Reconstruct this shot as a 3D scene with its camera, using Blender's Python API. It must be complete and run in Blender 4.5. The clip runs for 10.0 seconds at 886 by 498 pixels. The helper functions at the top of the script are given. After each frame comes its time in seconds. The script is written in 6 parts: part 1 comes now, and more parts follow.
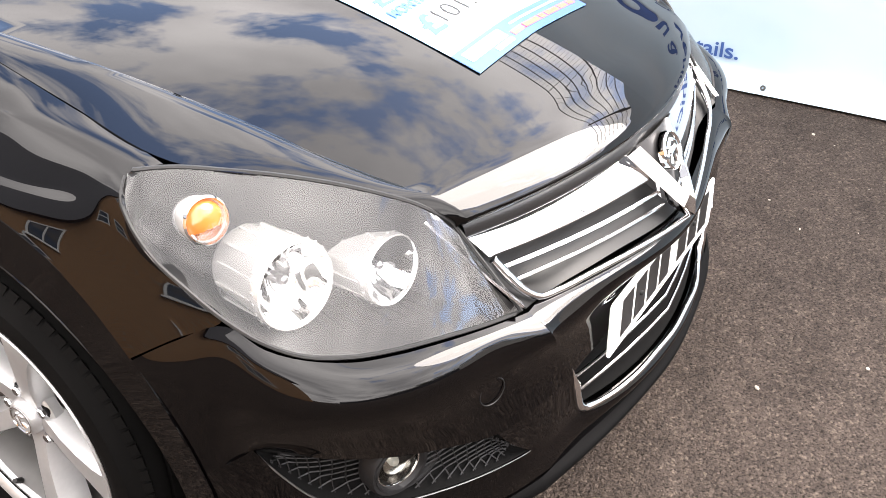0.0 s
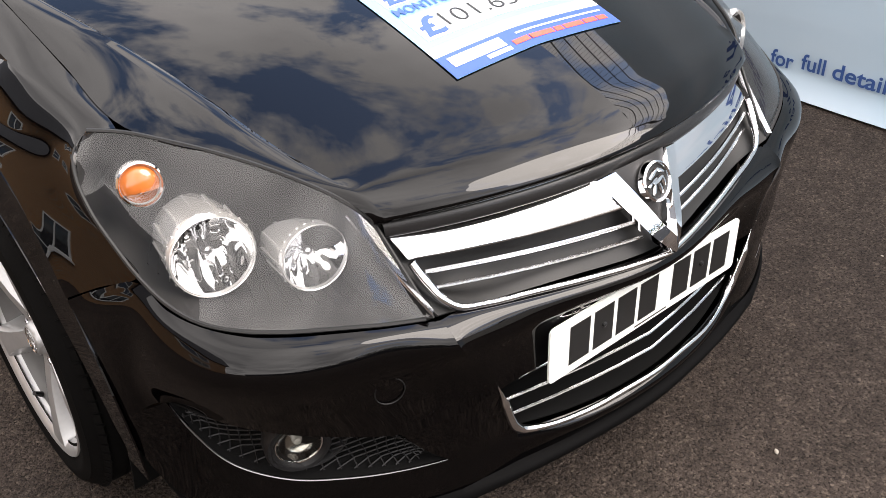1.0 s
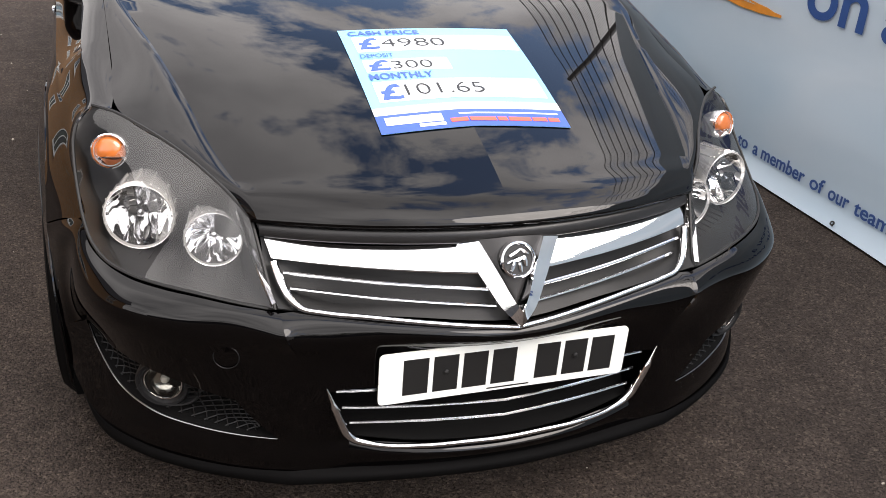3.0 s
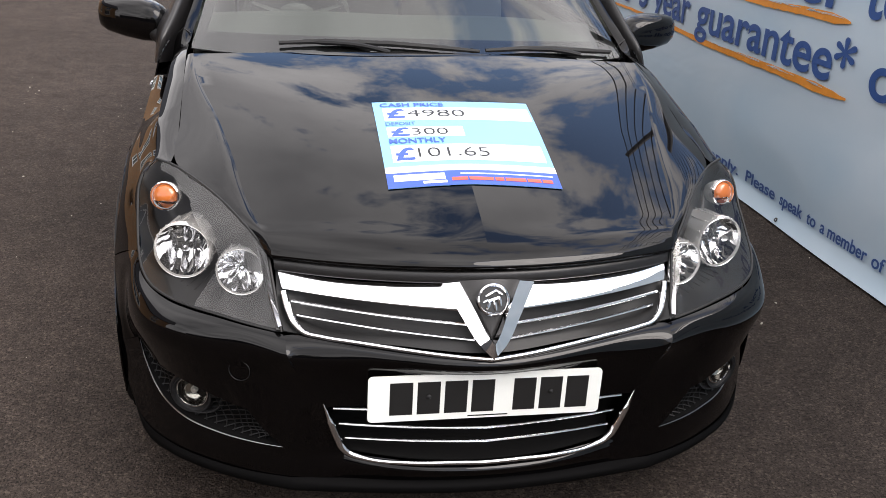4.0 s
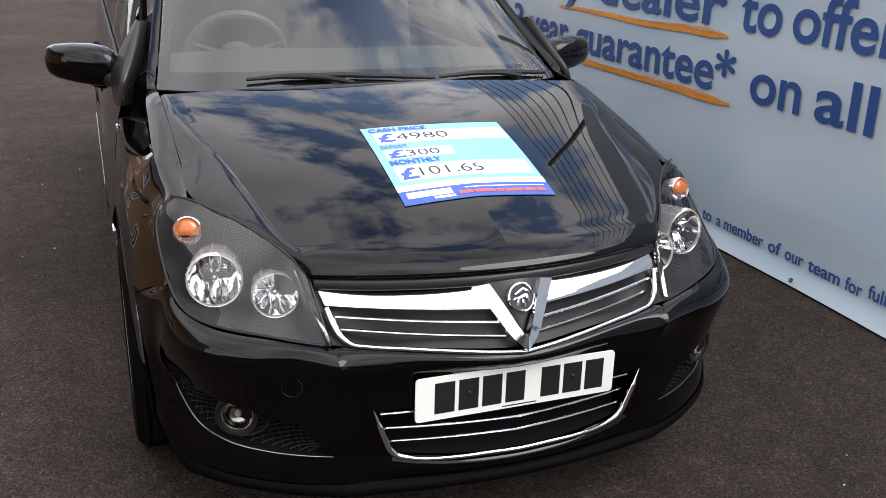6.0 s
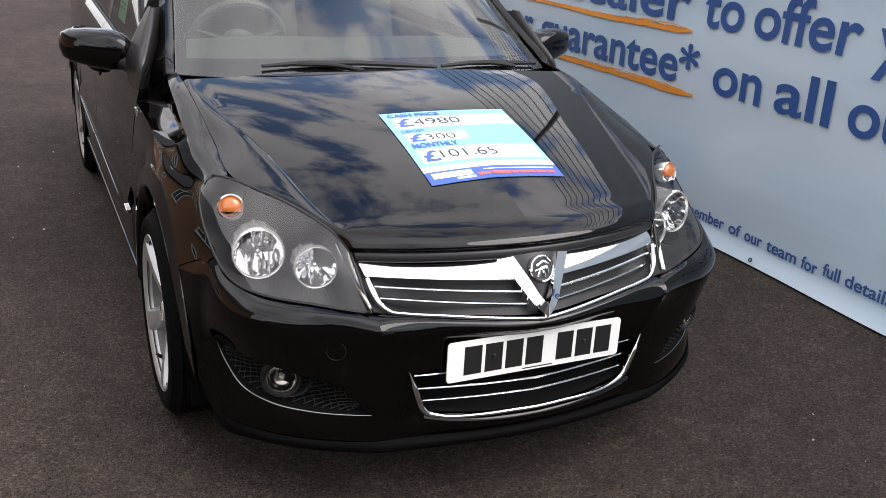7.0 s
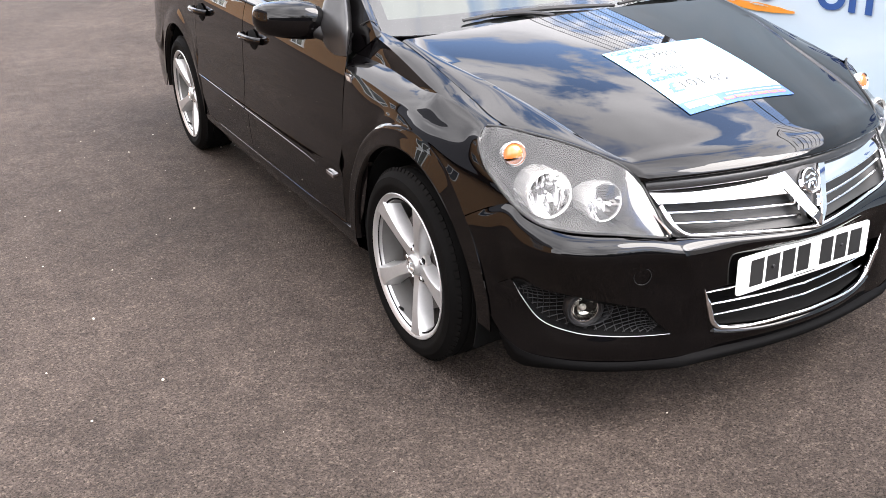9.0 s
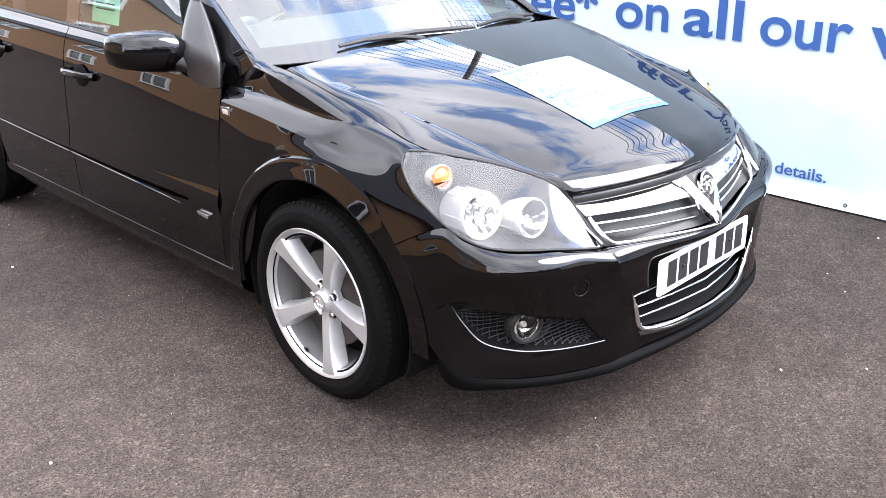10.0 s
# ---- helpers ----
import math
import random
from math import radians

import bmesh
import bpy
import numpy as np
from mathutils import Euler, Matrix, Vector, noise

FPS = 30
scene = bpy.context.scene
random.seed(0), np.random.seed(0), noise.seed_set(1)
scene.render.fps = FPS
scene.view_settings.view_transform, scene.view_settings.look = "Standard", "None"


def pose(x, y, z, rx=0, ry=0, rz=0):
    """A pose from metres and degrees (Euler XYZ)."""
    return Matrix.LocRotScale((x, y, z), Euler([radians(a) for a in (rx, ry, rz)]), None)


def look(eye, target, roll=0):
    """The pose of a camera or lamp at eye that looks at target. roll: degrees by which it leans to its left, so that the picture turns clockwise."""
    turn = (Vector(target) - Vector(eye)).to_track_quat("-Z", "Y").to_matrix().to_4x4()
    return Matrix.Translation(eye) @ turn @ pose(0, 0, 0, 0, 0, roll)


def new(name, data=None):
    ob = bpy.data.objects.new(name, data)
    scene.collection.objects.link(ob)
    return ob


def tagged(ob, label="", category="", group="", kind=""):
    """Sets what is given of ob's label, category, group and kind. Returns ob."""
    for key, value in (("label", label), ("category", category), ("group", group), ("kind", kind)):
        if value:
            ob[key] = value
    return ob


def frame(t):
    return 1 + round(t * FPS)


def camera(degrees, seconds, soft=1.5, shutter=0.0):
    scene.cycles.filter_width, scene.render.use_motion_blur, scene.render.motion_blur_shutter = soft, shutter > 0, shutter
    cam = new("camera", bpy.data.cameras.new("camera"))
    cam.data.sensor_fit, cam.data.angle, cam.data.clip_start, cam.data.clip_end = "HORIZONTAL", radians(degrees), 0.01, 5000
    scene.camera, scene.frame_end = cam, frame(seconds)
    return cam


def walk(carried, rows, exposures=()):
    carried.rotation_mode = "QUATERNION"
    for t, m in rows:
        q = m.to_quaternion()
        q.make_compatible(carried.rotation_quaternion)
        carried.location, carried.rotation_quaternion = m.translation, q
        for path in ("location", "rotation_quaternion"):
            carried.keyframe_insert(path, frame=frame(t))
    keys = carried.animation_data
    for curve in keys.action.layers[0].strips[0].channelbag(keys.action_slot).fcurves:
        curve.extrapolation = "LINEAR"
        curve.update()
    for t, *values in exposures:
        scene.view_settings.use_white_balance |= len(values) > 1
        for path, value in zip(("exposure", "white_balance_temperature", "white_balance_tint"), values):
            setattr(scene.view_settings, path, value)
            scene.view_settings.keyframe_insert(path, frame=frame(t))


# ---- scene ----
cam = camera(51.9, 10.0, soft=0.8)
PATH = [
    (0, (-1.409, -1.225, 1.397), (0.005, -0.323, 0.308), -0.6),
    (0.5, (-1.312, -1.416, 1.401), (-0.058, -0.272, 0.344), -1.9),
    (1, (-1.125, -1.57, 1.407), (-0.035, -0.296, 0.317), -1.0),
    (1.5, (-1.007, -1.706, 1.426), (-0.058, -0.397, 0.249), 0.4),
    (2, (-0.919, -1.926, 1.46), (-0.068, -0.463, 0.394), 2.4),
    (2.5, (-0.806, -2.032, 1.469), (-0.087, -0.455, 0.47), 3.5),
    (2.7, (-0.76, -2.068, 1.443), (-0.048, -0.463, 0.484), 4.3),
    (3.8, (-0.45, -2.423, 1.512), (-0.098, -0.634, 0.691), 4.7),
    (4, (-0.444, -2.476, 1.51), (-0.086, -0.666, 0.738), 3.4),
    (4.5, (-0.474, -2.559, 1.508), (-0.067, -0.732, 0.805), 4.5),
    (5, (-0.532, -2.591, 1.506), (-0.116, -0.754, 0.836), 5.4),
    (5.5, (-0.666, -2.558, 1.503), (-0.18, -0.748, 0.805), 4.1),
    (5.7, (-0.761, -2.527, 1.501), (-0.181, -0.744, 0.806), 2.5),
    (6.8, (-1.126, -2.614, 1.533), (-0.299, -0.934, 0.829), 4.0),
    (7, (-1.182, -2.626, 1.534), (-0.357, -0.949, 0.823), 3.7),
    (7.5, (-1.323, -2.594, 1.518), (-0.492, -0.938, 0.764), 2.8),
    (8, (-1.545, -2.494, 1.519), (-0.601, -0.917, 0.73), 2.3),
    (8.5, (-1.769, -2.422, 1.501), (-0.86, -0.847, 0.669), 3.0),
    (9, (-1.995, -2.374, 1.533), (-1.125, -0.764, 0.726), -1.7),
    (9.3, (-2.144, -2.284, 1.532), (-1.126, -0.761, 0.73), -3.0),
    (9.5, (-2.23, -2.207, 1.529), (-1.136, -0.739, 0.722), -3.2),
    (10, (-2.353, -2.019, 1.519), (-1.032, -0.726, 0.756), -0.5),
]
walk(cam, [(t, look(eye, target, roll)) for t, eye, target, roll in PATH],
     exposures=[(0.0, 1.20, 6750, 14), (0.5, 0.52, 6750, 14), (1.0, 0.12, 6800, 14), (2.5, -0.08, 6750, 14), (4.5, -0.48, 6500, 14), (5.7, -0.54, 6450, 14),
                (7.0, -0.42, 6400, 14), (7.5, -0.12, 6400, 14), (8.3, 0.38, 6500, 14), (9.0, 0.98, 6400, 14), (9.5, 1.22, 6350, 14), (10.0, 1.34, 6000, 14)])

# ---- sky, sun ----
SUN_FROM = tuple(Vector((4.6, -4.6, 6.6)).normalized())


def make_sky():
    w = bpy.data.worlds.new("sky")
    scene.world = w
    w.use_nodes = True
    nt = w.node_tree
    N, L = nt.nodes, nt.links
    bg = N["Background"]
    sky = N.new("ShaderNodeTexSky")
    sky.sky_type, sky.sun_disc = "NISHITA", False
    sky.sun_elevation, sky.sun_rotation = math.asin(SUN_FROM[2]), math.atan2(SUN_FROM[0], SUN_FROM[1])
    sky.air_density, sky.dust_density = 1.0, 1.0
    co = N.new("ShaderNodeTexCoord")
    sep = N.new("ShaderNodeSeparateXYZ")
    L.new(co.outputs["Generated"], sep.inputs[0])
    add = N.new("ShaderNodeMath"); add.operation = "ADD"; add.inputs[1].default_value = 0.22
    L.new(sep.outputs["Z"], add.inputs[0])
    mx = N.new("ShaderNodeMath"); mx.operation = "MAXIMUM"; mx.inputs[1].default_value = 0.05
    L.new(add.outputs[0], mx.inputs[0])
    com = N.new("ShaderNodeCombineXYZ")
    for k in "XY":
        d = N.new("ShaderNodeMath"); d.operation = "DIVIDE"
        L.new(sep.outputs[k], d.inputs[0]); L.new(mx.outputs[0], d.inputs[1]); L.new(d.outputs[0], com.inputs[k])
    no = N.new("ShaderNodeTexNoise")
    no.inputs["Scale"].default_value, no.inputs["Detail"].default_value, no.inputs["Roughness"].default_value = 4.2, 10.0, 0.60
    no.inputs["Distortion"].default_value = 0.25
    L.new(com.outputs[0], no.inputs["Vector"])
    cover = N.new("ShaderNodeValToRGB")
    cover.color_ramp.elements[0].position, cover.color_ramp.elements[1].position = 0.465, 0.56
    lean = N.new("ShaderNodeVectorMath"); lean.operation = "DOT_PRODUCT"; lean.inputs[1].default_value = (0.0, -0.03, 0.075)
    L.new(co.outputs["Generated"], lean.inputs[0])
    thick = N.new("ShaderNodeMath"); thick.operation = "ADD"
    L.new(no.outputs["Fac"], thick.inputs[0]); L.new(lean.outputs["Value"], thick.inputs[1])
    # extra cloud added towards -x so the car's side mirrors an even sky
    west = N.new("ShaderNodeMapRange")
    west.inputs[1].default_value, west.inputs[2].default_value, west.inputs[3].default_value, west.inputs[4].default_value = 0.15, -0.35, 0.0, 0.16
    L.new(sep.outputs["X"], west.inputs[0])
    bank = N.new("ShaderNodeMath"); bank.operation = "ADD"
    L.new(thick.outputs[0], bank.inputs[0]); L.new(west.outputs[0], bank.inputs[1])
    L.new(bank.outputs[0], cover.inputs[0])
    no2 = N.new("ShaderNodeTexNoise")
    no2.inputs["Scale"].default_value, no2.inputs["Detail"].default_value = 1.7, 5.0
    L.new(com.outputs[0], no2.inputs["Vector"])
    shade = N.new("ShaderNodeValToRGB")
    shade.color_ramp.elements[0].position, shade.color_ramp.elements[1].position = 0.36, 0.70
    shade.color_ramp.elements[0].color, shade.color_ramp.elements[1].color = (15.0, 15.0, 15.3, 1), (36.0, 35.6, 35.2, 1)
    L.new(no2.outputs["Fac"], shade.inputs[0])
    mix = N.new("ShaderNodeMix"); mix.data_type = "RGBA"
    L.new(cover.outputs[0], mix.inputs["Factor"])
    lift = N.new("ShaderNodeVectorMath"); lift.operation = "SCALE"; lift.inputs["Scale"].default_value = 4.9
    L.new(sky.outputs[0], lift.inputs[0])
    L.new(lift.outputs[0], mix.inputs[6]); L.new(shade.outputs[0], mix.inputs[7])
    # brighter cloud round the veiled sun
    near = N.new("ShaderNodeVectorMath"); near.operation = "DOT_PRODUCT"; near.inputs[1].default_value = SUN_FROM
    L.new(co.outputs["Generated"], near.inputs[0])
    up = N.new("ShaderNodeMath"); up.operation = "MAXIMUM"; up.inputs[1].default_value = 0.0
    L.new(near.outputs["Value"], up.inputs[0])
    pw = N.new("ShaderNodeMath"); pw.operation = "POWER"; pw.inputs[1].default_value = 3.0
    L.new(up.outputs[0], pw.inputs[0])
    glow = N.new("ShaderNodeMath"); glow.operation = "MULTIPLY_ADD"; glow.inputs[1].default_value, glow.inputs[2].default_value = 0.25, 0.78
    L.new(pw.outputs[0], glow.inputs[0])
    lit = N.new("ShaderNodeVectorMath"); lit.operation = "SCALE"
    L.new(mix.outputs[2], lit.inputs[0]); L.new(glow.outputs[0], lit.inputs["Scale"])
    L.new(lit.outputs[0], bg.inputs["Color"])
    bg.inputs["Strength"].default_value = 0.15


make_sky()
sun = new("sun", bpy.data.lights.new("sun", "SUN"))
sun.data.energy, sun.data.angle, sun.data.color = 4.2, radians(42), (1.0, 0.95, 0.88)
sun.matrix_world = look(SUN_FROM, (0, 0, 0))


# ---- materials ----
def mat(name, color, rough=0.5, metal=0.0, coat=0.0, coat_rough=0.03, spec=0.5, grain=0.0, grain_scale=200.0, bump=0.0, stain=0.0, stain_scale=3.0, dust=0.0, ior=1.5):
    m = bpy.data.materials.new(name)
    m.use_nodes = True
    N, L = m.node_tree.nodes, m.node_tree.links
    b = N["Principled BSDF"]
    b.inputs["Base Color"].default_value = (*color, 1)
    b.inputs["Roughness"].default_value, b.inputs["Metallic"].default_value = rough, metal
    b.inputs["Coat Weight"].default_value, b.inputs["Coat Roughness"].default_value = coat, coat_rough
    b.inputs["Specular IOR Level"].default_value = spec
    b.inputs["Coat IOR"].default_value, b.inputs["IOR"].default_value = 1.42, ior
    co = N.new("ShaderNodeTexCoord")
    if grain or stain:
        n1 = N.new("ShaderNodeTexNoise"); n1.inputs["Scale"].default_value, n1.inputs["Detail"].default_value = grain_scale, 3.0
        n2 = N.new("ShaderNodeTexNoise"); n2.inputs["Scale"].default_value, n2.inputs["Detail"].default_value = stain_scale, 5.0
        L.new(co.outputs["Object"], n1.inputs["Vector"]); L.new(co.outputs["Object"], n2.inputs["Vector"])
        r1 = N.new("ShaderNodeMapRange"); r1.inputs[3].default_value, r1.inputs[4].default_value = 1 - grain, 1 + grain
        r2 = N.new("ShaderNodeMapRange"); r2.inputs[1].default_value, r2.inputs[2].default_value = 0.3, 0.7
        r2.inputs[3].default_value, r2.inputs[4].default_value = 1 - stain, 1 + stain
        L.new(n1.outputs["Fac"], r1.inputs[0]); L.new(n2.outputs["Fac"], r2.inputs[0])
        mul = N.new("ShaderNodeMath"); mul.operation = "MULTIPLY"
        L.new(r1.outputs[0], mul.inputs[0]); L.new(r2.outputs[0], mul.inputs[1])
        sc = N.new("ShaderNodeVectorMath"); sc.operation = "SCALE"; sc.inputs[0].default_value = color
        L.new(mul.outputs[0], sc.inputs["Scale"]); L.new(sc.outputs[0], b.inputs["Base Color"])
        if bump:
            bp = N.new("ShaderNodeBump"); bp.inputs["Strength"].default_value, bp.inputs["Distance"].default_value = bump, 0.002
            L.new(n1.outputs["Fac"], bp.inputs["Height"]); L.new(bp.outputs[0], b.inputs["Normal"])
    if dust:
        n3 = N.new("ShaderNodeTexNoise"); n3.inputs["Scale"].default_value, n3.inputs["Detail"].default_value = 7.0, 8.0
        L.new(co.outputs["Object"], n3.inputs["Vector"])
        r3 = N.new("ShaderNodeMapRange"); r3.inputs[1].default_value, r3.inputs[2].default_value = 0.35, 0.75
        r3.inputs[3].default_value, r3.inputs[4].default_value = rough, rough + dust
        L.new(n3.outputs["Fac"], r3.inputs[0]); L.new(r3.outputs[0], b.inputs["Roughness"])
    return m


def glass_mat(name, tint, ior=1.5, rough=0.0):
    m = bpy.data.materials.new(name)
    m.use_nodes = True
    N, L = m.node_tree.nodes, m.node_tree.links
    N.remove(N["Principled BSDF"])
    tr = N.new("ShaderNodeBsdfTransparent"); tr.inputs[0].default_value = (*tint, 1)
    gl = N.new("ShaderNodeBsdfGlossy"); gl.inputs["Roughness"].default_value = rough
    fr = N.new("ShaderNodeFresnel"); fr.inputs[0].default_value = ior
    mx = N.new("ShaderNodeMixShader")
    L.new(fr.outputs[0], mx.inputs[0]); L.new(tr.outputs[0], mx.inputs[1]); L.new(gl.outputs[0], mx.inputs[2])
    L.new(mx.outputs[0], N["Material Output"].inputs[0])
    return m


def asphalt_mat():
    m = bpy.data.materials.new("asphalt")
    m.use_nodes = True
    N, L = m.node_tree.nodes, m.node_tree.links
    b = N["Principled BSDF"]
    co = N.new("ShaderNodeTexCoord")
    def noise_tex(scale, detail, rough=0.5):
        n = N.new("ShaderNodeTexNoise")
        n.inputs["Scale"].default_value, n.inputs["Detail"].default_value, n.inputs["Roughness"].default_value = scale, detail, rough
        L.new(co.outputs["Object"], n.inputs["Vector"])
        return n
    vo = N.new("ShaderNodeTexVoronoi"); vo.inputs["Scale"].default_value = 150.0
    wob = noise_tex(70.0, 2.0)
    bend = N.new("ShaderNodeVectorMath"); bend.operation = "MULTIPLY_ADD"; bend.inputs[1].default_value = (0.012, 0.012, 0.012)
    L.new(wob.outputs["Color"], bend.inputs[0]); L.new(co.outputs["Object"], bend.inputs[2])
    L.new(bend.outputs[0], vo.inputs["Vector"])
    stones = N.new("ShaderNodeValToRGB")
    e = stones.color_ramp.elements
    e[0].position, e[0].color = 0.0, (0.037, 0.0290, 0.0246, 1)
    e[1].position, e[1].color = 1.0, (0.092, 0.073, 0.060, 1)
    for p, c in ((0.5, (0.050, 0.0390, 0.0328, 1)), (0.85, (0.066, 0.0515, 0.0425, 1))):
        k = e.new(p); k.color = c
    sepc = N.new("ShaderNodeSeparateColor")
    L.new(vo.outputs["Color"], sepc.inputs[0]); L.new(sepc.outputs[0], stones.inputs[0])
    def span(src, a, b, lo, hi):
        r = N.new("ShaderNodeMapRange")
        for q, v in zip((1, 2, 3, 4), (a, b, lo, hi)):
            r.inputs[q].default_value = v
        L.new(src, r.inputs[0])
        return r.outputs[0]
    def times(a, b):
        m_ = N.new("ShaderNodeMath"); m_.operation = "MULTIPLY"
        L.new(a, m_.inputs[0]); L.new(b, m_.inputs[1])
        return m_.outputs[0]
    grit, clump = noise_tex(260.0, 3.0, 0.7), noise_tex(48.0, 3.0, 0.6)
    big, mid = noise_tex(0.9, 6.0, 0.6), noise_tex(9.0, 5.0, 0.6)
    f = times(span(big.outputs["Fac"], 0.3, 0.7, 0.78, 1.28), span(mid.outputs["Fac"], 0.3, 0.75, 0.80, 1.26))
    f = times(f, times(span(grit.outputs["Fac"], 0.3, 0.7, 0.66, 1.34), span(clump.outputs["Fac"], 0.3, 0.7, 0.78, 1.22)))
    f = times(f, span(vo.outputs["Distance"], 0.25, 0.8, 1.0, 0.86))
    pits = noise_tex(150.0, 2.0, 0.5)
    f = times(f, span(pits.outputs["Fac"], 0.37, 0.46, 0.42, 1.12))
    sc = N.new("ShaderNodeVectorMath"); sc.operation = "SCALE"
    L.new(stones.outputs[0], sc.inputs[0]); L.new(f, sc.inputs["Scale"])
    L.new(sc.outputs[0], b.inputs["Base Color"])
    b.inputs["Roughness"].default_value = 0.88
    b.inputs["Specular IOR Level"].default_value = 0.12
    bp = N.new("ShaderNodeBump"); bp.inputs["Strength"].default_value, bp.inputs["Distance"].default_value = 1.0, 0.005
    hgt = N.new("ShaderNodeMath"); hgt.operation = "SUBTRACT"
    L.new(grit.outputs["Fac"], hgt.inputs[0]); L.new(vo.outputs["Distance"], hgt.inputs[1])
    L.new(hgt.outputs[0], bp.inputs["Height"]); L.new(bp.outputs[0], b.inputs["Normal"])
    return m


def banner_mat():
    m = mat("banner_vinyl", (0.60, 0.66, 0.72), 0.38, spec=0.4)
    N, L = m.node_tree.nodes, m.node_tree.links
    b = N["Principled BSDF"]
    co = N.new("ShaderNodeTexCoord")
    mp = N.new("ShaderNodeMapping"); mp.inputs["Scale"].default_value = (1.0, 0.35, 0.9)
    L.new(co.outputs["Object"], mp.inputs[0])
    n = N.new("ShaderNodeTexNoise"); n.inputs["Scale"].default_value, n.inputs["Detail"].default_value, n.inputs["Distortion"].default_value = 2.6, 3.0, 0.6
    L.new(mp.outputs[0], n.inputs["Vector"])
    cr = N.new("ShaderNodeValToRGB")
    cr.color_ramp.elements[0].position, cr.color_ramp.elements[1].position = 0.3, 0.75
    cr.color_ramp.elements[0].color, cr.color_ramp.elements[1].color = (0.41, 0.53, 0.63, 1), (0.53, 0.61, 0.68, 1)
    L.new(n.outputs["Fac"], cr.inputs[0]); L.new(cr.outputs[0], b.inputs["Base Color"])
    bp = N.new("ShaderNodeBump"); bp.inputs["Strength"].default_value, bp.inputs["Distance"].default_value = 0.5, 0.03
    L.new(n.outputs["Fac"], bp.inputs["Height"]); L.new(bp.outputs[0], b.inputs["Normal"])
    return m


def brick_mat(name, c1, c2, mortar):
    m = bpy.data.materials.new(name)
    m.use_nodes = True
    N, L = m.node_tree.nodes, m.node_tree.links
    b = N["Principled BSDF"]; b.inputs["Roughness"].default_value = 0.85
    co = N.new("ShaderNodeTexCoord")
    sp = N.new("ShaderNodeSeparateXYZ"); L.new(co.outputs["Object"], sp.inputs[0])
    ad = N.new("ShaderNodeMath"); ad.operation = "ADD"; L.new(sp.outputs["X"], ad.inputs[0]); L.new(sp.outputs["Y"], ad.inputs[1])
    cb = N.new("ShaderNodeCombineXYZ"); L.new(ad.outputs[0], cb.inputs["X"]); L.new(sp.outputs["Z"], cb.inputs["Y"])
    br = N.new("ShaderNodeTexBrick")
    br.inputs["Scale"].default_value = 1.0
    br.inputs["Brick Width"].default_value, br.inputs["Row Height"].default_value, br.inputs["Mortar Size"].default_value = 0.225, 0.075, 0.006
    br.inputs["Color1"].default_value, br.inputs["Color2"].default_value, br.inputs["Mortar"].default_value = (*c1, 1), (*c2, 1), (*mortar, 1)
    L.new(cb.outputs[0], br.inputs["Vector"]); L.new(br.outputs["Color"], b.inputs["Base Color"])
    bp = N.new("ShaderNodeBump"); bp.invert = True; bp.inputs["Distance"].default_value = 0.006
    L.new(br.outputs["Fac"], bp.inputs["Height"]); L.new(bp.outputs[0], b.inputs["Normal"])
    return m


PAINT = mat("black_metallic_paint", (0.0009, 0.0007, 0.0008), 0.006, 0.0, spec=0.5, ior=1.40, grain=0.3, grain_scale=900.0, dust=0.02)
GREY_LIP = mat("dark_grey_plastic", (0.0024, 0.0023, 0.0024), 0.75, spec=0.06, grain=0.15, grain_scale=500.0, bump=0.15, stain=0.2)
SAIL = mat("grey_mirror_plastic", (0.010, 0.0095, 0.0098), 0.36, grain=0.1, grain_scale=600.0, bump=0.12)
BLACK = mat("matt_black_plastic", (0.006, 0.006, 0.0065), 0.5, spec=0.3, grain=0.15, grain_scale=600.0, bump=0.2)
SEAL = mat("black_rubber_seal", (0.008, 0.008, 0.008), 0.6)
# near-black for liners, and for hollows whose shade is put into the colour
VOID = mat("black_liner_and_shade", (0.003, 0.003, 0.003), 0.9, spec=0.1)
CHROME = mat("chrome", (0.86, 0.86, 0.87), 0.035, 1.0)
SLAT = mat("brushed_chrome", (0.78, 0.78, 0.79), 0.17, 1.0)
DARK_SATIN = mat("dull_dark_chrome", (0.34, 0.34, 0.345), 0.3, 1.0)
SATIN = mat("satin_chrome", (0.62, 0.62, 0.64), 0.2, 1.0)
BARREL = mat("aluminised_barrel", (0.90, 0.89, 0.87), 0.24, 0.65)
REFLECTOR = mat("mirror_reflector", (0.93, 0.93, 0.93), 0.05, 1.0)
GRILLE_GREY = mat("dark_grey_grille", (0.015, 0.015, 0.015), 0.45, spec=0.3, grain=0.1, grain_scale=300.0)
REPEATER = mat("pale_repeater_lens", (0.55, 0.48, 0.42), 0.15, coat=1.0)
LAMP_GREY = mat("grey_lamp_bezel", (0.029, 0.028, 0.028), 0.40, 0.0, spec=0.4)
AMBER = mat("amber_plastic", (0.46, 0.125, 0.025), 0.18, coat=1.0)
ALLOY = mat("silver_alloy", (0.45, 0.45, 0.45), 0.36, 0.6, coat=0.4, coat_rough=0.15, grain=0.05, grain_scale=150.0, stain=0.08, stain_scale=14.0)
# alloy darkened by brake dust and by shade painted in between the spokes
SHADED_DUSTY_RIM = mat("shaded_dusty_rim", (0.11, 0.107, 0.104), 0.5, 0.3, grain=0.15, grain_scale=40.0)
DISC = mat("worn_brake_disc", (0.045, 0.04, 0.037), 0.5, 0.6, grain=0.2, grain_scale=60.0)
TYRE = mat("tyre_rubber", (0.0032, 0.0030, 0.0029), 0.8, spec=0.06, grain=0.2, grain_scale=120.0, bump=0.2, stain=0.25, stain_scale=8.0)
